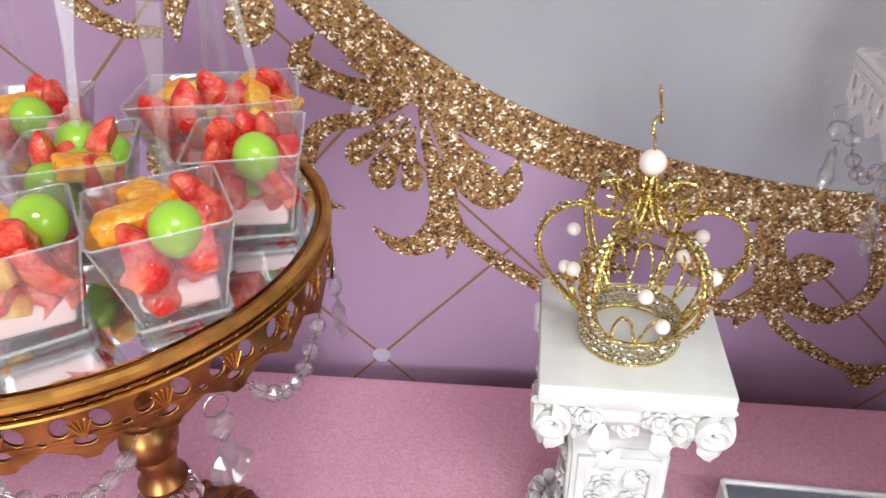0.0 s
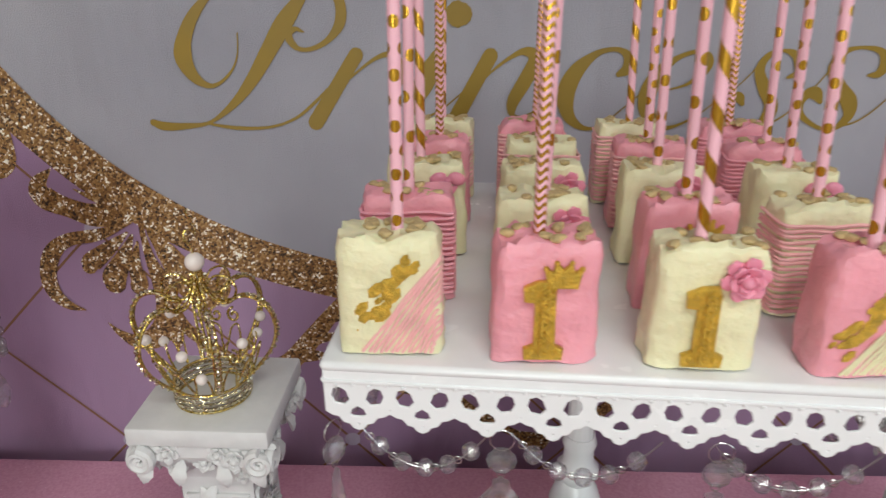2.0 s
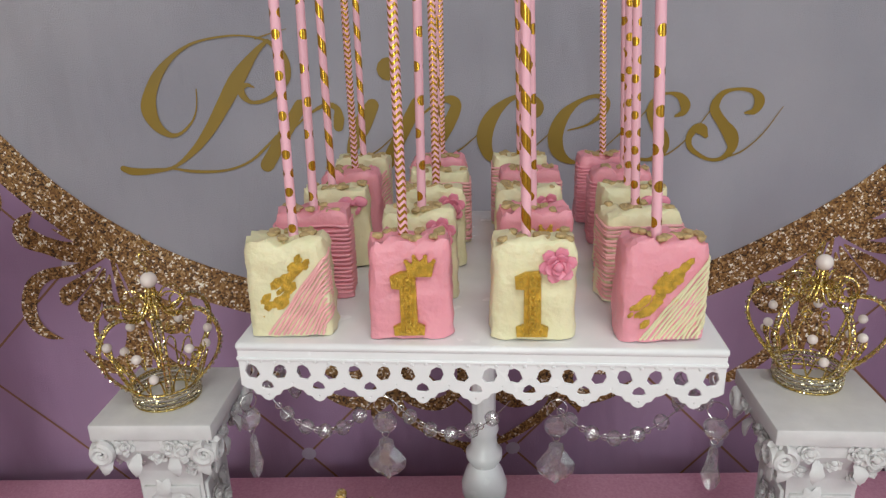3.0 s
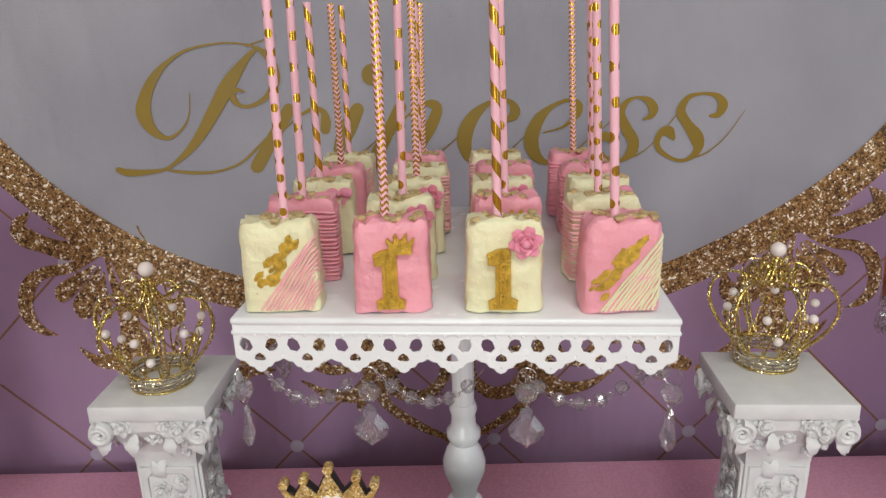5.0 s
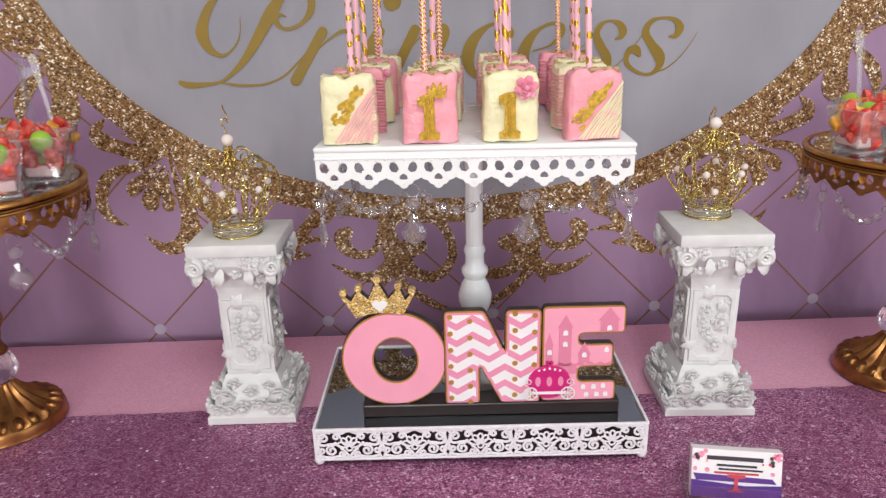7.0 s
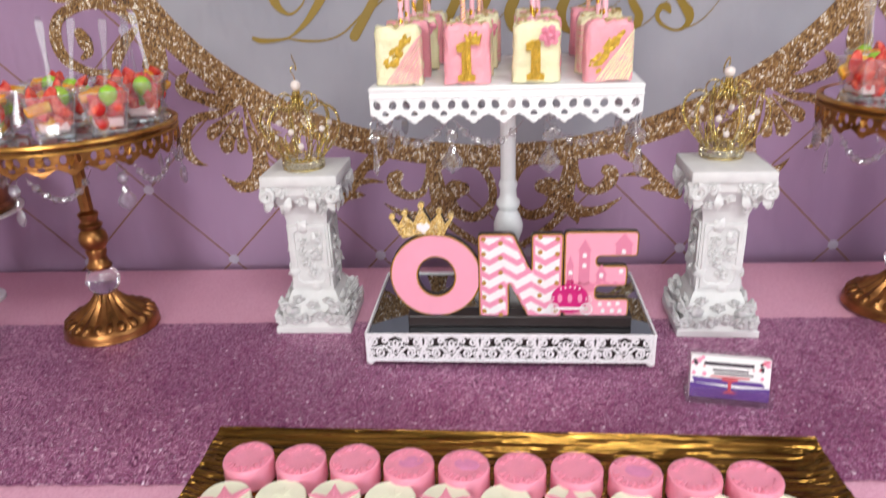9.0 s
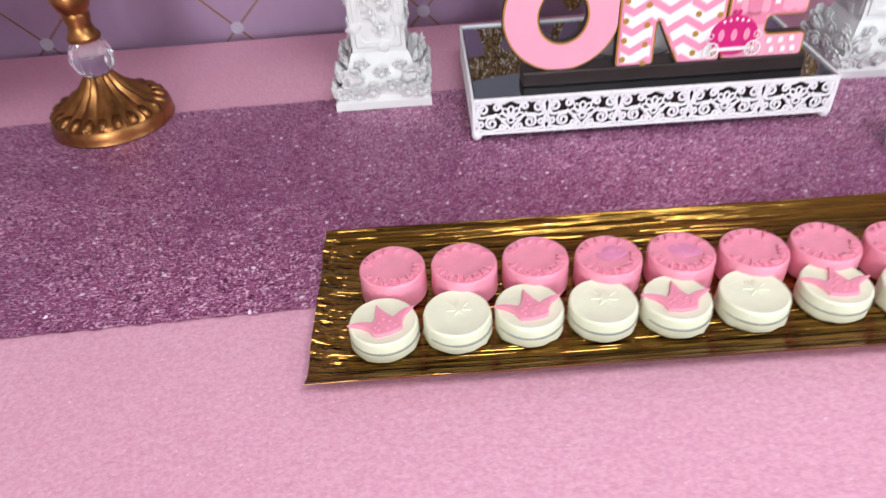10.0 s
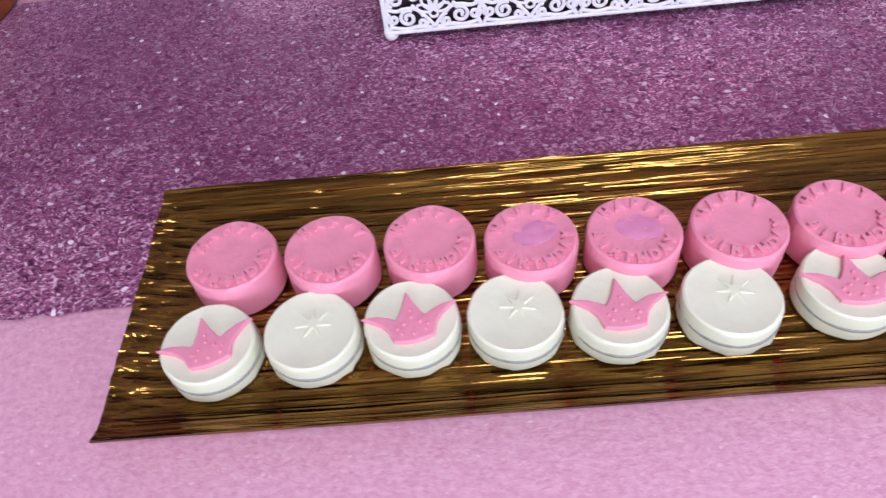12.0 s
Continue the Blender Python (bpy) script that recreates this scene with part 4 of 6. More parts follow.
# ---- white square cake stand ----
def lace(n, pitch, h, holes=True):
    """A pierced skirt: a straight top, a scalloped foot and a row of openings, n repeats long."""
    edge = [(0, 0)]
    for i in range(n):
        x = i * pitch
        edge += [(x + 0.0 * pitch, -h * 0.72), (x + 0.1 * pitch, -h * 0.78), (x + 0.2 * pitch, -h * 0.8), (x + 0.27 * pitch, -h * 0.9), (x + 0.36 * pitch, -h * 0.92), (x + 0.42 * pitch, -h), (x + 0.5 * pitch, -h * 1.03), (x + 0.58 * pitch, -h), (x + 0.64 * pitch, -h * 0.92), (x + 0.73 * pitch, -h * 0.9), (x + 0.8 * pitch, -h * 0.8), (x + 0.9 * pitch, -h * 0.78)]
    edge += [(n * pitch, -h * 0.72), (n * pitch, 0)]
    out = [edge]
    for i in range(n):
        x = i * pitch
        for s in (-1, 1):
            cx = x + (0.5 + 0.24 * s) * pitch
            out.append([(cx + s * 0.14 * pitch, -h * 0.31), (cx + s * 0.18 * pitch, -h * 0.44), (cx + s * 0.12 * pitch, -h * 0.57), (cx - s * 0.04 * pitch, -h * 0.6), (cx - s * 0.13 * pitch, -h * 0.5), (cx - s * 0.07 * pitch, -h * 0.34), (cx + s * 0.03 * pitch, -h * 0.28)])
        c = x + 0.5 * pitch
        out.append([(c, -h * 0.6), (c + 0.1 * pitch, -h * 0.66), (c + 0.14 * pitch, -h * 0.76), (c + 0.08 * pitch, -h * 0.8), (c - 0.08 * pitch, -h * 0.8), (c - 0.14 * pitch, -h * 0.76), (c - 0.1 * pitch, -h * 0.66)])
        out.append(oval(c, -h * 0.92, pitch * 0.028, None, 8))
        if i:
            out.append(oval(x, -h * 0.66, pitch * 0.025, None, 8))
    return out


def white_stand():
    S, ZT = 0.31, 0.374
    s = thing("square_cake_stand", pose(0.0635, -0.27, T + 0.0028, 0, 0, -5.4), "white enamelled square cake stand with pierced lace skirt and crystal drops", "cake stand")
    part("deck", block(S, S, 0.006, 0.0028, 3, (0, 0, ZT - 0.003)), M["enamel"], s, "", True)
    n = 9
    pitch = (S - 0.004) / n
    me = mesh_of("lace_skirt", plate(lace(n, pitch, 0.0355), 0.0016, 0.0005), M["enamel"])
    bar = mesh_of("beading", block(S - 0.002, 0.0022, 0.0022, 0.0008, 2), M["enamel"], True)
    knob = mesh_of("stud", ball(0.0015, None, 1), M["enamel"], True)
    for side in range(4):
        at = Matrix.Rotation(radians(90 * side), 4, "Z") @ Matrix.Translation((-S / 2 + 0.002, -S / 2 + 0.002, ZT - 0.005))
        skirt = part("lace_skirt", me, None, s, at=at)
        part("beading", bar, None, skirt, at=Matrix.Translation((S / 2 - 0.002, -0.0009, -0.0065)))
        for k in range(34):
            part("stud", knob, None, skirt, at=Matrix.Translation((0.006 + k * (S - 0.016) / 33, -0.0009, -0.0085 + 0.0008 * (k % 2))))
        side_m = Matrix.Rotation(radians(90 * side), 4, "Z")
        y = -S / 2 + 0.003
        zb = ZT - 0.0395
        for x, kind in ((-S / 2 + 0.004, 1), (-0.06, 0), (0.052, 0)):
            if side in (0, 1, 3) or kind == 0:
                pendant(s, side_m @ Vector((x, y, zb)), 90 * side + (0 if kind == 0 else 60), kind)
        for a, b in ((-0.136, -0.066), (-0.055, 0.022), (0.048, 0.13)):
            garland(s, side_m @ Vector((a, y, zb)), side_m @ Vector((b, y, zb)), 0.026)
    prof = [(0.052, 0.0), (0.05, 0.006), (0.046, 0.012), (0.034, 0.02), (0.022, 0.034), (0.014, 0.044), (0.018, 0.05), (0.0175, 0.055), (0.012, 0.06), (0.013, 0.068), (0.0205, 0.085), (0.021, 0.094), (0.017, 0.105), (0.0125, 0.112), (0.0165, 0.118), (0.0165, 0.123), (0.012, 0.128), (0.0115, 0.138), (0.0135, 0.143), (0.0115, 0.149)]
    part("foot", lathe([(r, 0.0470 + 1.17 * z) for r, z in prof], 40), M["enamel"], s, "", True)
    part("pole", lathe([(0.0105, 0.2205), (0.0105, ZT - 0.02), (0.014, ZT - 0.012), (0.03, ZT - 0.006)], 40, 12, 0.06, 0.221, ZT - 0.02), M["enamel"], s, "fluted pole", True)
    return s


stand = white_stand()
STAND = stand.matrix_basis.copy()


# ---- cereal treats on straws ----
def treat_body(w, d, h, seed):
    """A dipped block with soft corners and a lumpy coat."""
    bm = bmesh.new()
    bmesh.ops.create_cube(bm, size=1)
    bmesh.ops.subdivide_edges(bm, edges=bm.edges[:], cuts=9, use_grid_fill=True)
    for v in bm.verts:
        q = v.co * 2
        big = Vector((q.x * w / 2, q.y * d / 2, q.z * h / 2))
        r = 0.006
        lim = Vector((w / 2 - r, d / 2 - r, h / 2 - 0.004))
        core = Vector([max(-l, min(l, c)) for c, l in zip(big, lim)])
        if q.z < 0:
            core.z = big.z
        off = big - core
        v.co = core + (off.normalized() * min(off.length, r if abs(off.z) < 1e-6 else 0.0055) if off.length > 1e-9 else off)
        v.co.x *= 1 - 0.015 * q.z
    rough_up(bm, 0.0022, 85, seed)
    for v in bm.verts:
        if v.co.z > h / 2 - 0.004:
            v.co.z += 0.0045 * noise.noise(v.co * 150 + Vector((seed, 0, 0)))
    bmesh.ops.translate(bm, vec=(0, 0, h / 2), verts=bm.verts)
    return bm


def drizzle(w, d, h, kind, seed):
    """Thin lines of icing: across the whole face, or slanting over a corner."""
    bm = bmesh.new()
    r = random.Random(seed)
    if kind == "level":
        for k in range(17):
            z = 0.004 + (h - 0.01) * k / 17
            pts = []
            for x, y in ((-w / 2, d / 2), (-w / 2 - 0.0004, 0), (-w / 2, -d / 2), (-w / 4, -d / 2 - 0.0008), (0, -d / 2 - 0.0012), (w / 4, -d / 2 - 0.0008), (w / 2, -d / 2), (w / 2 + 0.0004, 0), (w / 2, d / 2)):
                pts.append((x * 0.985, y * 0.97, z + r.uniform(-0.0008, 0.0008)))
            tube(smooth_line(pts, 3), 0.0011, 5, False, bm)
    else:
        def side(z):
            return w / 2 * (1 - 0.015 * (2 * z / h - 1)) - 0.0006

        for k in range(15):
            t = k / 14
            x0, z0 = -w / 2 + 0.012 + (w - 0.012) * t, 0.0015
            z1 = min(h * 0.8, z0 + (w / 2 - x0) * 1.25 + 0.001)
            x1 = side(z1)
            if x1 - x0 < 0.003:
                continue
            pts = [(x0 + (x1 - 0.003 - x0) * i / 5 + r.uniform(-0.0006, 0.0006), -d / 2 - 0.0006, z0 + (z1 - z0) * i / 5 + r.uniform(-0.0004, 0.0004)) for i in range(6)]
            pts += [(x1, -d / 2 + 0.005, z1 + 0.002), (x1, 0, z1 + 0.004)]
            tube(smooth_line(pts, 3), 0.00085, 6, False, bm)
    return bm


def numeral_mesh():
    """An ornate figure one with scroll relief."""
    line = [(-0.011, 0), (0.011, 0), (0.0115, 0.004), (0.006, 0.006), (0.0055, 0.03), (0.0055, 0.035), (0.004, 0.0375), (-0.005, 0.0372), (-0.0125, 0.0345), (-0.012, 0.029), (-0.0055, 0.0285), (-0.0055, 0.006), (-0.0115, 0.004)]
    bm = plate([line], 0.004, 0.001)
    for i in range(7):
        s = -1 if i % 2 else 1
        z = 0.004 + i * 0.0048
        add(bm, tube([(s * (q[0] * 1.0), -0.0022, z + q[1]) for q in spiral(0.0005, 0, 0.0032, 0.0006, 90, 1.2, 1, 1, 12)], 0.0015, 6))
    for x in (-0.007, 0.0, 0.007):
        add(bm, ball(0.002, Matrix.Translation((x, -0.0015, 0.003)), 1))
        add(bm, ball(0.0018, Matrix.Translation((x - 0.002, -0.0015, 0.034)), 1))
    return mesh_of("numeral_one", bm, M["gold_candy"], True)


def mini_crown_mesh():
    line = [(-0.0065, 0), (0.0065, 0), (0.0085, 0.009), (0.0045, 0.0065), (0.0035, 0.012), (0.0, 0.008), (-0.0035, 0.012), (-0.0045, 0.0065), (-0.0085, 0.009)]
    bm = plate([line], 0.003, 0.0008)
    for x, z in ((-0.0085, 0.0095), (0.0085, 0.0095), (-0.0035, 0.0125), (0.0035, 0.0125), (0, 0.003), (-0.004, 0.003), (0.004, 0.003)):
        add(bm, ball(0.0016, Matrix.Translation((x, -0.0006, z)), 1))
    return mesh_of("mini_crown", bm, M["gold_candy"], True)


NUMERAL, MINI_CROWN = numeral_mesh(), mini_crown_mesh()
ROSE_PINK = mesh_of("sugar_rose", (lambda b: (b.from_mesh(bpy.data.meshes["rose"]), b)[1])(bmesh.new()), M["pink_icing"], True)


def bow_mesh():
    bm = ball(0.0026, None, 2)
    for s in (-1, 1):
        add(bm, ball(0.005, Matrix.Translation((s * 0.006, 0, 0.001)) @ Matrix.Rotation(s * 0.3, 4, "Y") @ Matrix.Diagonal((1.2, 0.45, 0.9, 1)), 2))
        add(bm, ball(0.004, Matrix.Translation((s * 0.004, 0, -0.006)) @ Matrix.Rotation(s * 0.5, 4, "Y") @ Matrix.Diagonal((0.5, 0.3, 1.2, 1)), 1))
    return mesh_of("sugar_bow", bm, M["pink_icing"], True)


BOW = bow_mesh()
TW, TD, TH = 0.0525, 0.030, 0.0635
PINK_BODIES = [mesh_of("coating", treat_body(TW, TD, TH, k * 3.3), M["pink_coating"], True) for k in range(3)]
CREAM_BODIES = [mesh_of("coating", treat_body(TW, TD, TH, 20 + k * 3.3), M["cream_icing"], True) for k in range(3)]
LEVEL = mesh_of("drizzle", drizzle(TW, TD, TH, "level", 1), M["pink_coating"], True)
LEVEL_PALE = mesh_of("drizzle", drizzle(TW, TD, TH, "level", 2), M["pale_drizzle"], True)
SLANT = mesh_of("drizzle", drizzle(TW, TD, TH, "slant", 3), M["pale_drizzle"], True)
SLANT_PALE = mesh_of("drizzle", drizzle(TW, TD, TH, "slant", 4), M["cream_icing"], True)
STRAW_BODY = [mesh_of("straw", tube([(0, 0, 0.0282 * i) for i in range(7)], 0.0031, 14), s, True) for s in STRAWS]
CRUMB = mesh_of("crisp", rough_up(ball(0.003, None, 2, (1.4, 0.9, 0.8)), 0.0014, 260), M["crispy"], True)


def splash(seed):
    """Lumps of gold lustre brushed on."""
    bm = bmesh.new()
    r = random.Random(seed)
    for k in range(26):
        t = r.random()
        x, z = -0.014 + 0.026 * t + r.gauss(0, 0.0035), 0.018 + 0.036 * t + r.gauss(0, 0.004)
        add(bm, ball(r.uniform(0.0018, 0.0048), Matrix.Translation((x, -TD / 2 - 0.0004, z)) @ Matrix.Rotation(0.7, 4, "Y") @ Matrix.Diagonal((0.8, 0.2, 1.3, 1)), 1))
    return bm


SPLASH = [mesh_of("gold_fleck", splash(k), M["gold_candy"], True) for k in (5, 9)]
TREATS = {  # kind: coat, drizzle, decoration, words
    "a": ("c", SLANT, "splash", "cream-dipped cereal treat with pink slanted drizzle and gold flecks"),
    "b": ("p", None, "numeral", "pink-dipped cereal treat with gold figure one and crown"),
    "c": ("c", None, "numeral_rose", "cream-dipped cereal treat with gold figure one and pink rose"),
    "d": ("p", SLANT_PALE, "splash", "pink-dipped cereal treat with pale slanted drizzle and gold flecks"),
    "e": ("p", LEVEL, "", "pink-dipped cereal treat on a straw, wrapped in pink drizzle"),
    "f": ("c", None, "bow", "cream-dipped cereal treat on a straw with pink sugar bow"),
    "g": ("c", LEVEL_PALE, "", "cream-dipped cereal treat on a straw, wrapped in pale drizzle"),
    "h": ("p", LEVEL_PALE, "", "pink-dipped cereal treat on a straw, wrapped in pale drizzle"),
}


def treat(kind, m, straw, lean, k):
    coat, lines, deco, label = TREATS[kind]
    t = thing("cereal_treat", m, label, "cereal treat", "treats on the square stand")
    part("coating", (PINK_BODIES if coat == "p" else CREAM_BODIES)[k % 3], None, t, "smooth pink coating" if coat == "p" else "smooth cream coating")
    if lines:
        tagged(part("drizzle", lines, None, t), kind="stuff")
    r = random.Random(k)
    for i in range(12):
        part("crisp", CRUMB, None, t, at=Matrix.Translation((r.uniform(-0.021, 0.021), r.uniform(-0.01, 0.01), TH + 0.0008)) @ Matrix.Rotation(r.uniform(0, 6), 4, "Z"))
    part("straw", STRAW_BODY[straw], None, t, "pink paper straw with gold foil print", at=pose(lean[2], 0, TH - 0.024, lean[1], lean[0], 0) @ Matrix.Rotation(radians(37 * k), 4, "Z"))
    front = -TD / 2 - 0.0022
    if deco.startswith("numeral"):
        part("numeral_one", NUMERAL, None, t, "gold figure one", at=Matrix.Translation((-0.001, front, 0.004)) @ Matrix.Diagonal((0.8, 1, 1.1, 1)))
        if deco == "numeral":
            part("mini_crown", MINI_CROWN, None, t, "gold sugar crown", at=Matrix.Translation((0.007, front, 0.043)))
        else:
            part("sugar_rose", ROSE_PINK, None, t, "pink sugar rose", at=Matrix.Translation((0.014, front + 0.002, 0.05)) @ Matrix.Rotation(radians(90), 4, "X") @ Matrix.Scale(0.82, 4))
    elif deco == "splash":
        tagged(part("gold_fleck", SPLASH[k % 2], None, t), kind="stuff")
    elif deco == "bow":
        part("sugar_bow", BOW, None, t, "pink sugar bow", at=Matrix.Translation((0.014, front, 0.054)))
    return t


GRID = ["aefba", "bccgh", "cbchg", "dgfee"]
XS, YS = (-0.1195, -0.0415, 0.0360, 0.1145), (-0.131, -0.068, -0.004, 0.058, 0.118)
straw_rng = random.Random(11)
STRAW_OF = ["01232", "31323", "21102", "10013"]
for i, col in enumerate(GRID):
    for j, kind in enumerate(col):
        x = XS[i] + (0.004 * straw_rng.uniform(-1, 1) if j else 0)
        lean = ((0.8, 0.3, -1.5, -2.6)[i] + straw_rng.uniform(-0.7, 0.7), straw_rng.uniform(-1.5, 1), straw_rng.uniform(-0.004, 0.004))
        m = STAND @ pose(x, YS[j], 0.3755, 0, 0, straw_rng.uniform(-5, 5) + 4)
        treat(kind, m, int(STRAW_OF[i][j]), lean, 5 * i + j)


# ---- gold bark tray with dipped biscuits ----
TRAY = pose(0.039, -0.652, T + 0.004, 0, 0, -3.2)


def bark_tray():
    """A long shallow tray with flared, slightly wavy sides and hammered bark lines."""
    L, W = 0.66, 0.173
    bm = bmesh.new()
    us = [0, 0.012, 0.03] + [0.03 + (L - 0.06) * i / 60 for i in range(1, 60)] + [L - 0.03, L - 0.012, L]
    vs = [0, 0.008, 0.02] + [0.02 + (W - 0.04) * i / 40 for i in range(1, 40)] + [W - 0.02, W - 0.008, W]
    def height(u, v):
        du, dv = min(u, L - u), min(v, W - v)
        lift = max(0.013 * max(0, 1 - dv / 0.022) ** 1.5, 0.009 * max(0, 1 - du / 0.034) ** 1.5)
        return 0.0006 + lift * 0.9 + 0.0011 * noise.noise((u * 11, v * 150, 0)) + 0.0011
    top = [[bm.verts.new((u - L / 2 + 0.002 * noise.noise((v * 30, u, 3)), v - W / 2, height(u, v) + 0.0018)) for u in us] for v in vs]
    bot = [[bm.verts.new((q.co.x, q.co.y, q.co.z - 0.0018)) for q in row] for row in top]
    for g, flip in ((top, False), (bot, True)):
        for a, b in zip(g, g[1:]):
            for i in range(len(us) - 1):
                f = (a[i], a[i + 1], b[i + 1], b[i])
                bm.faces.new(f[::-1] if flip else f)
    n, m = len(us), len(vs)
    rim = [(0, i) for i in range(n)] + [(j, n - 1) for j in range(1, m)] + [(m - 1, i) for i in range(n - 2, -1, -1)] + [(j, 0) for j in range(m - 2, 0, -1)]
    for (a, b), (c, d) in zip(rim, rim[1:] + rim[:1]):
        bm.faces.new((bot[a][b], bot[c][d], top[c][d], top[a][b]))
    return bm


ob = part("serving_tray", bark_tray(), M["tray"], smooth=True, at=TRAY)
tagged(ob, "long shiny gold tray with bark texture and flared rim", "tray")


def biscuit_body(r, h, seed, melt=0.0):
    prof = [(r * 0.2, 0), (r * 0.93, 0.0), (r * 1.0, 0.002), (r, h * 0.45), (r * 0.99, h * 0.55), (r, h - 0.003), (r * 0.975, h - 0.0008), (r * 0.93, h), (r * 0.9, h - 0.0003), (r * 0.4, h - 0.0004), (r * 0.05, h - 0.0004)]
    bm = lathe(prof, 40)
    for v in bm.verts:
        a = math.atan2(v.co.y, v.co.x)
        if v.co.z < 0.004:
            k = 1 + melt * max(0, noise.noise((math.cos(a) * 3 + seed, math.sin(a) * 3, seed)))
            v.co.x *= k
            v.co.y *= k
    return rough_up(bm, 0.0004, 90, seed)


def glyph(ch, size, deep):
    """One raised letter in the x, y plane, centred on its foot."""
    cu = bpy.data.curves.new("tmp", "FONT")
    cu.body, cu.size, cu.extrude, cu.align_x, cu.resolution_u, cu.offset = ch, size, deep, "CENTER", 2, 0.00045
    ob = new("tmp", cu)
    me = bpy.data.meshes.new_from_object(ob.evaluated_get(bpy.context.evaluated_depsgraph_get()))
    bpy.data.objects.remove(ob)
    bpy.data.curves.remove(cu)
    bm = bmesh.new()
    bm.from_mesh(me)
    bpy.data.meshes.remove(me)
    return bm


def embossed(r, z):
    """HAPPY over BIRTHDAY, raised round the moulded top."""
    bm = bmesh.new()
    for i, ch in enumerate("HAPPY"):
        a = radians(90 - 27 * (i - 2))
        add(bm, glyph(ch, 0.0088, 0.0015), Matrix.Translation(((r - 0.003) * math.cos(a), (r - 0.003) * math.sin(a), z)) @ Matrix.Rotation(a - math.pi / 2, 4, "Z"))
    for i, ch in enumerate("BIRTHDAY"):
        a = radians(270 + 21 * (i - 3.5))
        add(bm, glyph(ch, 0.0084, 0.0015), Matrix.Translation(((r + 0.003) * math.cos(a), (r + 0.003) * math.sin(a), z)) @ Matrix.Rotation(a + math.pi / 2, 4, "Z"))
    return bm


PINK_BISCUIT = [mesh_of("coating", biscuit_body(0.0262, 0.0265, k * 2.1, 0.01), M["pink_icing"], True) for k in range(2)]
WHITE_BISCUIT = [mesh_of("coating", biscuit_body(0.0255, 0.0195, 9 + k * 2.1, 0.09), M["white_icing"], True) for k in range(3)]
MARKS = mesh_of("raised_letters", embossed(0.0193, 0.0265), M["pink_icing"])
STAR = mesh_of("star_bump", plate([[((0.0052 if k % 2 else 0.0017) * math.cos(k * math.pi / 7), (0.0052 if k % 2 else 0.0017) * math.sin(k * math.pi / 7)) for k in range(14)]], 0.0018, 0.0006, Matrix.Rotation(radians(-90), 4, "X")), M["white_icing"], True)


def plaque_mesh():
    """A pink sugar crown that lies flat."""
    line = [(-0.0095, -0.0085), (-0.005, -0.0097), (0.0, -0.0101), (0.005, -0.0097), (0.0095, -0.0085), (0.0118, -0.002), (0.0155, 0.0022), (0.0215, 0.0062), (0.0165, 0.0058), (0.0112, 0.0038), (0.0072, 0.0016), (0.0052, 0.0042), (0.0028, 0.0085), (0.0, 0.0158),
            (-0.0028, 0.0085), (-0.0052, 0.0042), (-0.0072, 0.0016), (-0.0112, 0.0038), (-0.0165, 0.0058), (-0.0215, 0.0062), (-0.0155, 0.0022), (-0.0118, -0.002)]
    bm = plate([line], 0.0028, 0.0008)
    for x, z in ((-0.006, -0.006), (0, -0.007), (0.006, -0.006), (-0.004, -0.001), (0.004, -0.001), (0, 0.002), (0.0075, -0.003), (-0.0075, -0.003), (0, 0.006)):
        add(bm, ball(0.0011, Matrix.Translation((x, -0.0016, z)), 1))
    bm.transform(Matrix.Rotation(radians(-90), 4, "X"))
    return mesh_of("crown_plaque", bm, M["pink_icing"], True)


PLAQUE = plaque_mesh()
ZB = T + 0.0075
# grey ring drawn in place of the groove crack round the coating
SEAM = mesh_of("crack_ring", lathe([(0.0254, 0.0), (0.02615, 0.0006), (0.02615, 0.0016), (0.0254, 0.0022)], 40), M["biscuit"], True)
for i in range(10):
    b = thing("dipped_biscuit", pose(-0.2295 + 0.0562 * i, -0.6225 - 0.0047 * i + (0.003 if i in (2, 6) else 0), ZB, 0, 0, (12, -8, 4, 10, -14, 6, 0, -10, 8, -4)[i]), "pink moulded chocolate biscuit with raised HAPPY BIRTHDAY letters", "biscuit", "pink biscuits on the tray")
    part("coating", PINK_BISCUIT[i % 2], None, b)
    tagged(part("raised_letters", MARKS, None, b), kind="stuff")
    if i in (3, 4, 7):
        part("worn_spot", rough_up(ball(0.011, None, 3, (1.2, 0.8, 0.03)), 0.001, 200, i), plain("violet_smear", (222, 138, 178), 0.5) if "violet_smear" not in bpy.data.materials else bpy.data.materials["violet_smear"], b, "violet smear", True, Matrix.Translation((0.003, 0.002, 0.0263)))
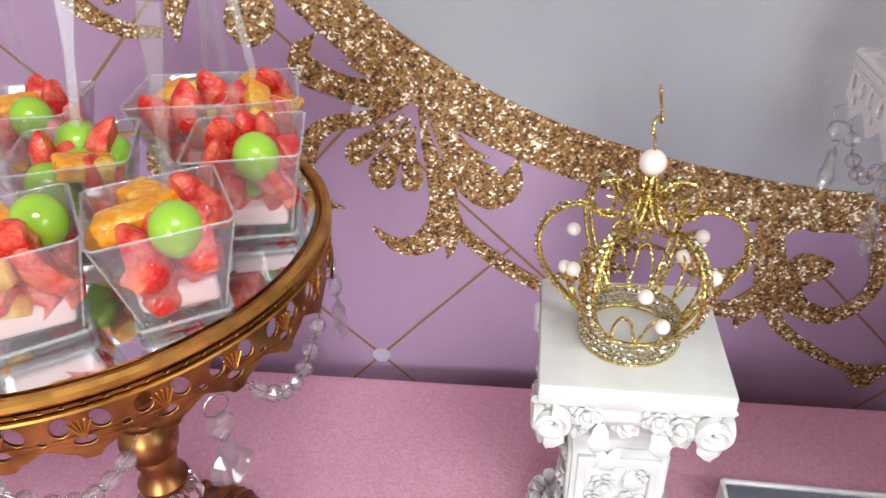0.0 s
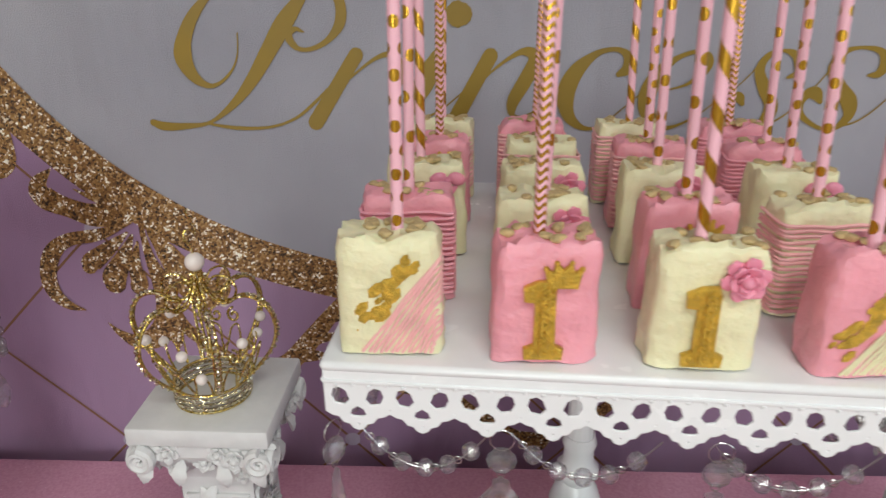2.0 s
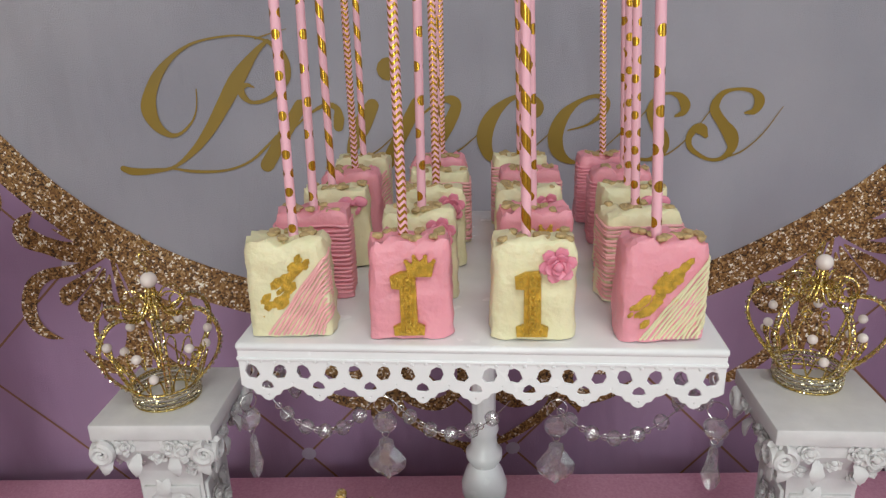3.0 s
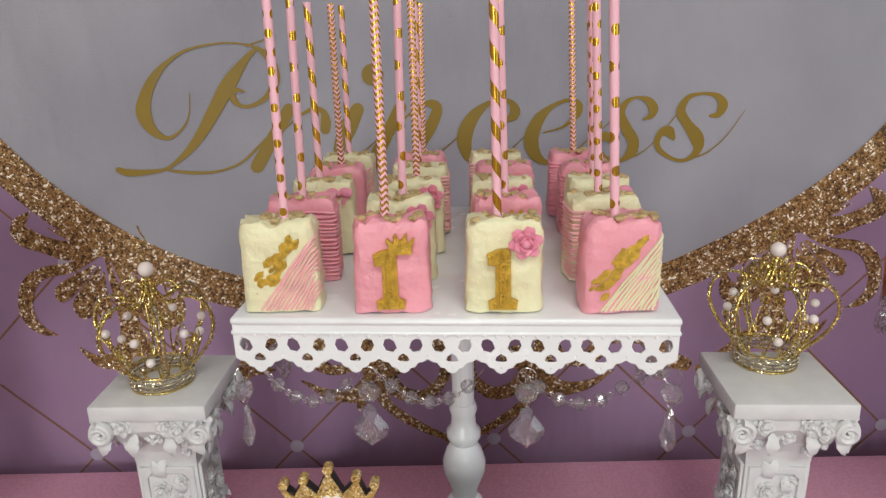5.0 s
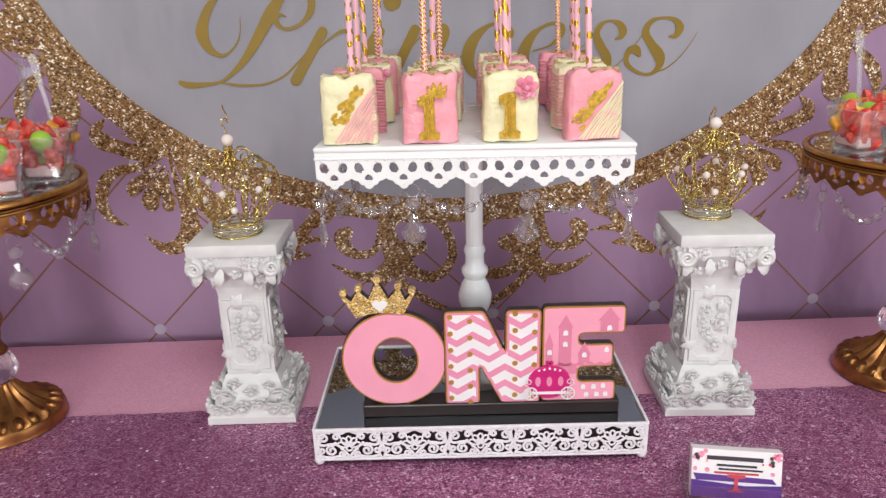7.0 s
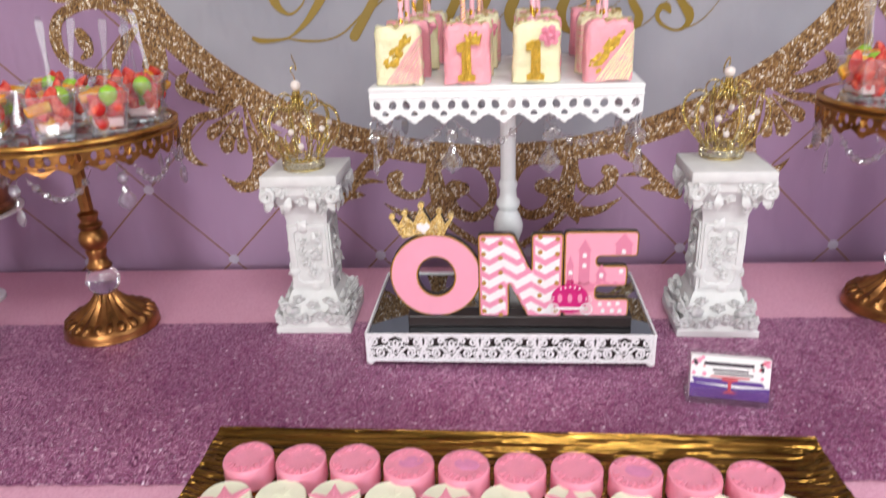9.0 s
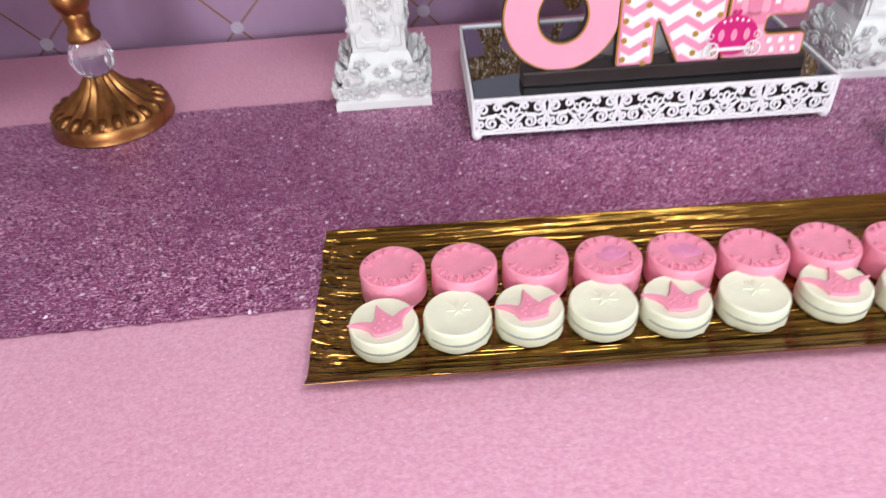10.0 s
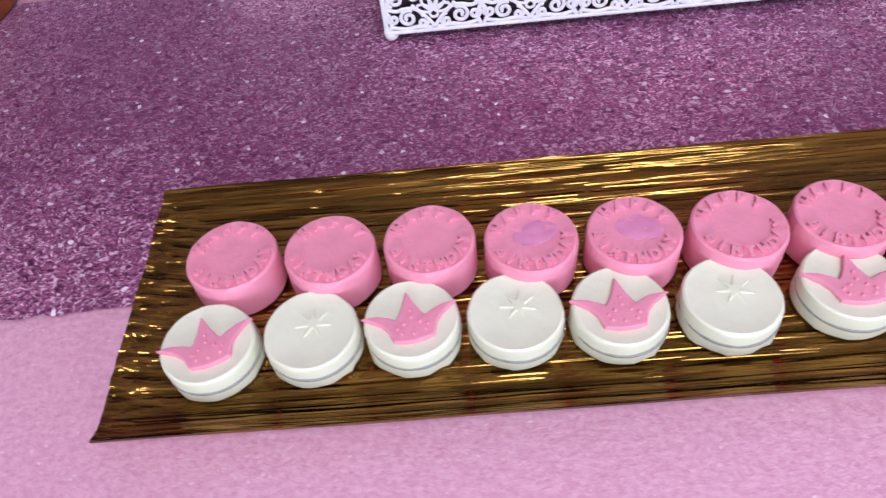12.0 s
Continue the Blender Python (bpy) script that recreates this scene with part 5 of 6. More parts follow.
for i in range(10):
    x = (-0.239, -0.1845, -0.131, -0.0765, -0.0225, 0.035, 0.097, 0.154, 0.227, 0.29)[i]
    y = (-0.675, -0.6745, -0.6755, -0.679, -0.6835, -0.686, -0.686, -0.697, -0.701, -0.705)[i]
    crowned = i % 2 == 0
    b = thing("dipped_biscuit", pose(x, y, ZB, 0, 0, (14, 10, 4, 0, -4, 0, -8, 5, -10, 0)[i]), "white chocolate biscuit topped with a pink sugar crown" if crowned else "white chocolate biscuit with a small star bump", "biscuit", "white biscuits on the tray")
    part("coating", WHITE_BISCUIT[i % 3], None, b)
    part("crack_ring", SEAM, None, b, "grey crack line", at=Matrix.Translation((0.0004, -0.0003, 0.0085)) @ Matrix.Scale(0.985, 4))
    if crowned:
        part("crown_plaque", PLAQUE, None, b, "pink sugar crown", at=Matrix.Translation((0, -0.001, 0.0203)) @ pose(0, -0.003, 0, 0, 0, 2) @ Matrix.Diagonal((1.05, 1.12, 1.3, 1)))
    else:
        part("star_bump", STAR, None, b, at=Matrix.Translation((0.002, 0.003, 0.0193)) @ Matrix.Diagonal((1.2, 1.2, 0.8, 1)))


# ---- mirror tray with the sign ----
def scroll_motif(p, h):
    """One repeat of the cast openwork: a palmette between pairs of scrolls."""
    bm = bmesh.new()

    def line(pts, r):
        tube([(x, 0, z) for x, z in pts], r, 6, False, bm)

    for a in (-72, -36, 0, 36, 72):
        k = radians(a)
        loop = oval(0, 0.0075, 0.0026, 0.0062, 12, 0, -0.35)
        pts = [(x * math.cos(k) + z * math.sin(k), 0.0155 + z * math.cos(k) - x * math.sin(k)) for x, z in loop]
        tube([(x, 0, z) for x, z in pts], 0.0013, 6, True, bm)
    tube([(x, 0, z) for x, z in oval(0, 0.0135, 0.0034, None, 14)], 0.0012, 6, True, bm)
    for s in (-1, 1):
        for cx, cz, r0, a0, turns in ((0.0205, 0.0105, 0.0072, 120, -1.5), (0.0295, 0.0265, 0.0066, -60, 1.5), (0.0145, 0.0285, 0.0045, 200, -1.3), (0.0325, 0.0105, 0.0046, 60, -1.4), (0.009, 0.006, 0.004, 150, 1.3)):
            line([(s * q[0], q[1]) for q in spiral(cx, cz, r0, r0 * 0.2, a0, turns, 1, 1, 22)], 0.0016)
        for pts in ([(0.0, 0.002), (0.006, 0.010), (0.014, 0.018), (0.022, 0.019), (0.03, 0.0175), (0.037, 0.020)], [(0.037, 0.001), (0.0345, 0.008), (0.0375, 0.018), (0.0345, 0.028), (0.0375, 0.036)], [(0.003, 0.0355), (0.010, 0.033), (0.020, 0.0355), (0.028, 0.034), (0.036, 0.0355)], [(0.002, 0.001), (0.012, 0.003), (0.024, 0.0015), (0.036, 0.004)]):
            line([(s * x * p / 0.076, z * h / 0.037) for x, z in smooth_line(pts, 4)], 0.0017)
        for x, z in ((0.0245, 0.0185), (0.016, 0.0205), (0.0265, 0.0015), (0.022, 0.034), (0.036, 0.0145), (0.009, 0.0125)):
            add(bm, ball(0.0021, Matrix.Translation((s * x, 0, z)), 1))
    bmesh.ops.scale(bm, vec=(p / 0.076, 0.6, h / 0.037), verts=bm.verts)
    return mesh_of("scroll_motif", bm, M["chippy"], True)


MT = pose(0.061, -0.2985, T + 0.0028, 0, 0, -3.2)


def mirror_tray():
    L, W, H = 0.38, 0.205, 0.049
    t = thing("mirror_tray", MT, "white pierced metal tray with a mirror top on ball feet", "tray")
    part("mirror", block(L - 0.006, W - 0.006, 0.003, 0, 1, (0, 0, H - 0.004)), M["smoked_mirror"], t, "smoked mirror glass")
    # black plate and added block put the shade behind the openwork into colour
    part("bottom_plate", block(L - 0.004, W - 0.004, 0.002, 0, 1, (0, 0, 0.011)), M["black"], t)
    part("shade_block", block(L - 0.012, W - 0.012, 0.03, 0, 1, (0, 0, 0.0285)), M["black"], t, "black block for the shade inside the tray")
    for side, length, n, dist in ((0, L, 5, W), (1, W, 3, L), (2, L, 5, W), (3, W, 3, L)):
        at = Matrix.Rotation(radians(90 * side), 4, "Z") @ Matrix.Translation((-length / 2 + 0.002, -dist / 2, 0.0095))
        g = part("gallery", block(length, 0.0034, 0.0044, 0.0009, 2, (length / 2 - 0.002, 0, 0.0373)), M["chippy"], t, "pierced scroll panel", at=at)
        pitch = (length - 0.004) / n
        motif = scroll_motif(pitch, 0.037)
        for k in range(n):
            part("scroll_motif", motif, None, g, at=Matrix.Translation(((k + 0.5) * pitch, 0, 0)))
        for z in (-0.0008,):
            part("rail", block(length, 0.0034, 0.003, 0.0009, 2, (length / 2 - 0.002, 0, z)), M["chippy"], g)
    for x in (-1, 1):
        for y in (-1, 1):
            part("post", block(0.004, 0.004, 0.04, 0.001, 2, (x * (L / 2 - 0.001), y * (W / 2 - 0.001), 0.0285)), M["chippy"], t)
            part("ball_foot", ball(0.0062, Matrix.Translation((x * (L / 2 - 0.004), y * (W / 2 - 0.004), 0.0062)), 3), M["enamel"], t, "white ball foot", True)
    return t


mirror_tray()


def rounded(line, r=0.004, n=4):
    """Rounds the corners of an outline."""
    out = []
    k = len(line)
    for i in range(k):
        a, b, c = (np.array(line[(i + d) % k], float) for d in (-1, 0, 1))
        da, dc = min(r, np.linalg.norm(a - b) / 2.1), min(r, np.linalg.norm(c - b) / 2.1)
        p, q = b + (a - b) / np.linalg.norm(a - b) * da, b + (c - b) / np.linalg.norm(c - b) * dc
        for j in range(n + 1):
            t = j / n
            out.append(tuple((1 - t) ** 2 * p + 2 * t * (1 - t) * b + t * t * q))
    return out


def shrink(line, d):
    """Moves a rounded outline inward by d."""
    k = len(line)
    area = sum(line[i][0] * line[(i + 1) % k][1] - line[(i + 1) % k][0] * line[i][1] for i in range(k))
    s = 1 if area > 0 else -1
    out = []
    for i in range(k):
        a, c = np.array(line[i - 1]), np.array(line[(i + 1) % k])
        t = (c - a) / (np.linalg.norm(c - a) + 1e-9)
        out.append((line[i][0] - s * t[1] * d, line[i][1] + s * t[0] * d))
    return out


def clip(poly, edge):
    """Cuts a polygon to the inside of a convex outline that runs counter-clockwise."""
    for i in range(len(edge)):
        (ax, az), (bx, bz) = edge[i], edge[(i + 1) % len(edge)]
        side = lambda q: (bx - ax) * (q[1] - az) - (bz - az) * (q[0] - ax)
        out = []
        for j in range(len(poly)):
            p, q = poly[j], poly[(j + 1) % len(poly)]
            sp, sq = side(p), side(q)
            if sp >= 0:
                out.append(p)
            if (sp >= 0) != (sq >= 0):
                t = sp / (sp - sq)
                out.append((p[0] + (q[0] - p[0]) * t, p[1] + (q[1] - p[1]) * t))
        poly = out
        if len(poly) < 3:
            return None
    return poly


def letter_sign():
    s = thing("letter_sign", pose(0.063, -0.366, T + 0.0028 + 0.0466, 0, 0, -3.2), "pink and white wooden ONE sign with a glitter crown", "sign")
    base = part("base_bar", block(0.298, 0.028, 0.016, 0.002, 2, (0.008, 0.004, 0.008)), M["black"], s, "black wooden base bar")
    D = 0.009

    def board(name, line, holes, face, label, y=0.0):
        o = part(name, plate([line] + holes, D, 0.0005), M["black"], s, label, at=Matrix.Translation((0, y, 0)))
        part("gilt_edge", plate([shrink(line, 0.0004)] + [shrink(h, -0.0004) for h in holes], 0.001), M["gold_edge"], o, "gold painted edge", at=Matrix.Translation((0, -D / 2 - 0.0006, 0)))
        part("face", plate([shrink(line, 0.0022)] + [shrink(h, -0.0022) for h in holes], 0.001), M[face], o, at=Matrix.Translation((0, -D / 2 - 0.0012, 0)))
        return o

    z0, z1 = 0.014, 0.132
    zc, hz = (z0 + z1) / 2, (z1 - z0) / 2
    O = board("letter_o", oval(-0.1015, zc, 0.0605, hz, 64), [oval(-0.1005, zc - 0.001, 0.0245, 0.0275, 40)], "pink_card", "pink letter O with gold rim")
    # N with its diagonal
    nx0, nx1 = -0.0445, 0.0655
    N = rounded([(nx0, z0), (nx0 + 0.04, z0), (nx0 + 0.04, z0 + 0.05), (nx1 - 0.045, z0), (nx1 - 0.001, z0), (nx1, z1), (nx1 - 0.041, z1), (nx1 - 0.041, z1 - 0.052), (nx0 + 0.046, z1), (nx0, z1)], 0.006)
    nb = board("letter_n", N, [], "rose_card", "white letter N with pink chevrons and gold dots", -0.002)
    part("white_ground", plate([shrink(N, 0.0046)], 0.0006), M["white_card"], nb, at=Matrix.Translation((0, -D / 2 - 0.0017, 0)))
    limbs = [[(nx0 + 0.0025, z0 + 0.003), (nx0 + 0.0375, z0 + 0.003), (nx0 + 0.0375, z1 - 0.003), (nx0 + 0.0025, z1 - 0.003)],
             [(nx1 - 0.0385, z0 + 0.003), (nx1 - 0.0025, z0 + 0.003), (nx1 - 0.0025, z1 - 0.003), (nx1 - 0.0385, z1 - 0.003)],
             [(nx0 + 0.0376, z0 + 0.056), (nx1 - 0.0445, z0 + 0.003), (nx1 - 0.0386, z0 + 0.003), (nx1 - 0.0386, z1 - 0.056), (nx0 + 0.0436, z1 - 0.003), (nx0 + 0.0376, z1 - 0.003)]]
    zig = 0.0185
    for limb in limbs:
        for k in range(-1, 8):
            zb = z0 - 0.008 + 0.0205 * k
            for c in range(8):
                xa, xb = nx0 + zig * c * 0.98 - 0.004, nx0 + zig * (c + 1) * 0.98 - 0.004
                za, zb2 = (zb + 0.011, zb) if c % 2 == 0 else (zb, zb + 0.011)
                poly = clip([(xa, za), (xb, zb2), (xb, zb2 + 0.0085), (xa, za + 0.0085)], limb)
                if poly:
                    part("chevron", plate([poly], 0.0006), M["rose_card"], nb, at=Matrix.Translation((0, -D / 2 - 0.0019, 0)))
    dot = mesh_of("gold_dot", plate([oval(0, 0, 0.0031, None, 16)], 0.0005), M["gold_edge"])
    for x in (nx0 + 0.007, nx1 - 0.008):
        for k in range(6):
            part("gold_dot", dot, None, nb, at=Matrix.Translation((x, -D / 2 - 0.0025, z0 + 0.009 + 0.0205 * k)))
    for x in (nx0 + 0.029, nx1 - 0.03):
        for k in range(6):
            part("gold_dot", dot, None, nb, at=Matrix.Translation((x, -D / 2 - 0.0025, z0 + 0.0035 + 0.0205 * k + 0.008 * (x > 0))))
    ex0, ex1 = 0.0665, 0.16
    E = rounded([(ex0, z0), (ex1 - 0.008, z0), (ex1 - 0.008, z0 + 0.026), (ex0 + 0.042, z0 + 0.026), (ex0 + 0.042, z0 + 0.044), (ex1 - 0.012, z0 + 0.044), (ex1 - 0.012, z0 + 0.073), (ex0 + 0.042, z0 + 0.073), (ex0 + 0.042, z0 + 0.086), (ex1, z0 + 0.086), (ex1, z1 + 0.002), (ex0, z1 + 0.002)], 0.006)
    eb = board("letter_e", E, [], "pink_card", "pink letter E with a printed castle and coach")
    yp = Matrix.Translation((0, -D / 2 - 0.0019, 0))
    for x, zb, zt, w in ((ex0 + 0.026, 0.06, 0.108, 0.014), (ex0 + 0.008, 0.06, 0.086, 0.008), (ex0 + 0.075, 0.103, 0.116, 0.02), (ex0 + 0.048, 0.064, 0.074, 0.012)):
        line = [(x - w / 2, zb), (x + w / 2, zb), (x + w / 2, zt), (x + w * 0.62, zt), (x, zt + 0.016), (x - w * 0.62, zt), (x - w / 2, zt)]
        part("castle_tower", plate([line], 0.0006), M["dusk_card"], eb, at=yp)
    wall = [(ex0 + 0.003, 0.05)] + [(ex0 + 0.003 + 0.0058 * (k // 2 + k % 2), 0.062 + 0.003 * (k % 4 in (1, 2))) for k in range(27)] + [(ex0 + 0.0785, 0.061), (ex0 + 0.0785, 0.0605), (ex0 + 0.04, 0.0602), (ex0 + 0.04, 0.05)]
    part("castle_wall", plate([wall], 0.0006), M["dusk_card"], eb, at=yp)
    tile = mesh_of("castle_window", plate([[(-0.0026, -0.003), (0.0026, -0.003), (0.0026, 0.0014), (0.0012, 0.003), (-0.0012, 0.003), (-0.0026, 0.0014)]], 0.0006), M["white_card"])
    yw = Matrix.Translation((0, -D / 2 - 0.0026, 0))
    for x, z in ((0.026, 0.102), (0.026, 0.088), (0.0085, 0.078), (0.075, 0.107), (0.073, 0.08), (0.048, 0.074), (0.048, 0.033), (0.06, 0.033), (0.071, 0.034), (0.052, 0.023), (0.064, 0.023), (0.074, 0.023)):
        part("castle_window", tile, None, eb, at=yw @ Matrix.Translation((ex0 + x, 0, z)))
    # coach
    cx, cz = ex0 + 0.0085, 0.0385
    coach = part("coach", plate([oval(cx, cz + 0.003, 0.024, 0.0205, 32)], 0.002, 0.0004), M["magenta"], s, "magenta printed coach with white wheels", at=Matrix.Translation((0, -D / 2 - 0.0045, 0)))
    yc = Matrix.Translation((0, -0.0013, 0))
    for x in (-0.013, 0, 0.013):
        part("coach_pane", plate([oval(cx + x, cz + 0.004, 0.0032, 0.0062, 14)], 0.0005), M["rose_card"], coach, at=yc)
    part("coach_rail", plate([[(cx - 0.024, cz - 0.009), (cx + 0.024, cz - 0.009), (cx + 0.02, cz - 0.0125), (cx - 0.02, cz - 0.0125)]], 0.0005), M["white_card"], coach, at=yc)
    for x in (-0.0215, 0.0215):
        hub = part("wheel", plate([oval(cx + x, cz - 0.011, 0.0084, None, 24), oval(cx + x, cz - 0.011, 0.007, None, 20)], 0.0008), M["white_card"], coach, "white wheel", at=Matrix.Translation((0, -0.0022, 0)))
        part("hub_cap", plate([oval(cx + x, cz - 0.011, 0.0025, None, 16)], 0.0006), M["gold_edge"], coach, at=Matrix.Translation((0, -0.0018, 0)))
    spoke = mesh_of("spoke", plate([[(-0.0004, -0.0072), (0.0004, -0.0072), (0.0004, 0.0072), (-0.0004, 0.0072)]], 0.0005), M["white_card"])
    for x in (-0.0215, 0.0215):
        for k in range(4):
            part("spoke", spoke, None, coach, at=Matrix.Translation((cx + x, -0.002, cz - 0.011)) @ Matrix.Rotation(radians(45 * k), 4, "Y"))
        part("flourish", tube([(cx + x * 1.1 + q[0] * (1 if x > 0 else -1), -0.001, cz + 0.003 + q[1]) for q in spiral(0, 0, 0.0055, 0.001, -90, 1.3, 1, 1, 18)], 0.0005, 5), M["white_card"], coach)
    for k in range(5):
        part("trim_ball", ball(0.0017, None, 1), M["white_card"], coach, at=Matrix.Translation((cx - 0.012 + 0.006 * k, -0.001, cz + 0.0205 - 0.0012 * abs(k - 2))))
    hl = [(0.0055 * 16 * math.sin(a) ** 3 / 16, 0.005 * (13 * math.cos(a) - 5 * math.cos(2 * a) - 2 * math.cos(3 * a) - math.cos(4 * a)) / 16) for a in (2 * math.pi * i / 32 for i in range(32))]
    part("small_heart", plate([[(cx + x * 0.85, cz + 0.0265 + z * 0.85) for x, z in hl], [(cx + x * 0.4, cz + 0.0265 + z * 0.4) for x, z in hl]], 0.001), M["magenta"], coach)
    # crown on the O
    kx, kz = -0.1145, 0.1305
    tips = [(-0.04, 0.026), (-0.023, 0.031), (-0.002, 0.041), (0.021, 0.033), (0.036, 0.027)]
    line = [(-0.027, -0.004), (-0.012, 0.001), (0.006, 0.002), (0.026, -0.001)]
    top = []
    for i, (x, z) in enumerate(tips[::-1]):
        top += [(x + 0.0025, z - 0.004), (x, z), (x - 0.0025, z - 0.004)]
        if i < 4:
            nx = tips[::-1][i + 1][0]
            top.append(((x + nx) / 2, 0.0165 + 0.002 * (i in (1, 2))))
    cl = [(kx + x, kz + z) for x, z in line + top]
    cr = part("crown", plate([cl], 0.009, 0.0004), M["black"], s, "gold glitter crown with white heart", at=Matrix.Translation((0, -0.003, 0)))
    part("glitter_face", plate([shrink(cl, 0.0003)], 0.001), M["gold_glitter"], cr, at=Matrix.Translation((0, -0.0052, 0)))
    for x, z in tips:
        part("ball_tip", plate([oval(kx + x, kz + z, 0.0038, None, 16)], 0.009, 0.0003), M["gold_glitter"], cr, at=Matrix.Translation((0, -0.001, 0)))
    part("heart", plate([[(kx - 0.0 + x * 1.5, kz + 0.0115 + z * 1.5) for x, z in hl]], 0.002, 0.0004), M["white_card"], cr, "white heart", at=Matrix.Translation((0, -0.0062, 0)))
    return s


letter_sign()


# ---- card holder ----
def card_holder():
    c = thing("card_holder", pose(0.314, -0.487, T + 0.003, 0, 0, -12), "clear acrylic holder with a stack of printed cards", "card holder")
    W = 0.098
    add_bm = block(W, 0.036, 0.003, 0.001, 2, (0, 0.004, 0.0015))
    add(add_bm, block(W, 0.0025, 0.022, 0.001, 2, (0, -0.0135, 0.011)))
    add(add_bm, block(W, 0.0025, 0.055, 0.001, 2, (0, 0.0, 0.0)), pose(0, 0.012, 0.029, -14, 0, 0))
    part("acrylic_body", add_bm, M["acrylic"], c, "clear acrylic")
    at = pose(0, -0.004, 0.0035, -14, 0, 0)
    stack = part("card_pack", block(0.09, 0.012, 0.052, 0.0006, 1, (0, 0.003, 0.026)), M["white_card"], c, "white printed cards", at=at)
    f = Matrix.Translation((0, -0.0036, 0))
    part("purple_band", plate([[(-0.0448, 0.0005), (0.0448, 0.0005), (0.0448, 0.017), (0.01, 0.0145), (-0.012, 0.016), (-0.0448, 0.0185)]], 0.0006), M["purple"], stack, at=f)
    part("purple_band", plate([[(-0.04, 0.0185), (0.04, 0.0185), (0.036, 0.0235), (-0.043, 0.0255)]], 0.0006), M["purple"], stack, at=f)
    for z, w, h, x in ((0.041, 0.056, 0.0042, -0.002), (0.0345, 0.04, 0.0022, 0.0), (0.0305, 0.044, 0.0018, 0.004)):
        part("writing_bar", plate([[(x - w / 2, z), (x + w / 2, z), (x + w / 2, z + h), (x - w / 2, z + h)]], 0.0006), M["bar_ink"], stack, at=f)
    part("red_bar", plate([[(-0.022, 0.0265), (0.022, 0.0265), (0.022, 0.0285), (-0.022, 0.0285)]], 0.0006), M["red_ink"], stack, at=f)
    part("red_emblem", plate([[(-0.009, 0.026), (0.009, 0.026), (0.009, 0.0235), (0.002, 0.022), (0.0015, 0.012), (0.008, 0.008), (-0.008, 0.008), (-0.0015, 0.012), (-0.002, 0.022), (-0.009, 0.0235)]], 0.0006), M["red_ink"], stack, at=Matrix.Translation((0, -0.0044, 0)))
    r = random.Random(2)
    for k in range(30):
        s = -1 if k < 15 else 1
        x, z = s * (0.043 - abs(r.gauss(0, 0.008))), 0.05 - abs(r.gauss(0, 0.009))
        part("printed_petal", plate([oval(x, min(0.0505, z), r.uniform(0.001, 0.0026), None, 8)], 0.0005), M[r.choice(("red_ink", "rose_card", "pale_drizzle", "bar_ink", "rose_card"))], stack, at=f @ Matrix.Translation((0, -0.00002 * k, 0)))
    return c


card_holder()


# ---- gold cake stands ----
def round_lace(n, R, h):
    """The pierced skirt bent round a circle: arches, fans and a beaded rim."""
    pitch = 2 * math.pi * R / n
    edge, out = [], []
    for i in range(n * 12 + 1):
        t = (i % 12) / 12
        z = -h * (0.74 + 0.2 * math.sin(math.pi * t) ** 1.2 + (0.07 if abs(t - 0.5) < 0.09 else 0))
        edge.append((pitch * i / 12, z))
    edge += [(pitch * n * (1 - k / (12 * n)), 0) for k in range(0, 12 * n + 1)]
    out.append(edge)
    for i in range(n):
        x = i * pitch
        for s in (-1, 1):
            out.append(oval(x + (0.5 + 0.235 * s) * pitch, -h * 0.44, pitch * 0.13, h * 0.17, 12, radians(s * 18)))
        out.append(oval(x + 0.5 * pitch, -h * 0.72, pitch * 0.15, h * 0.09, 9))
        out.append(oval(x + 0.01 * pitch, -h * 0.63, pitch * 0.07, h * 0.05, 8))
        for k in range(4):
            out.append(oval(x + (k + 0.5) * pitch / 4, -h * 0.14, pitch * 0.045, h * 0.03, 6))
    bm = plate(out, 0.002, 0.0005)
    for v in bm.verts:
        a = v.co.x / R
        r = R + v.co.y + 0.0
        v.co = Vector((r * math.cos(a), r * math.sin(a), v.co.z))
    bmesh.ops.recalc_face_normals(bm, faces=bm.faces)
    return bm


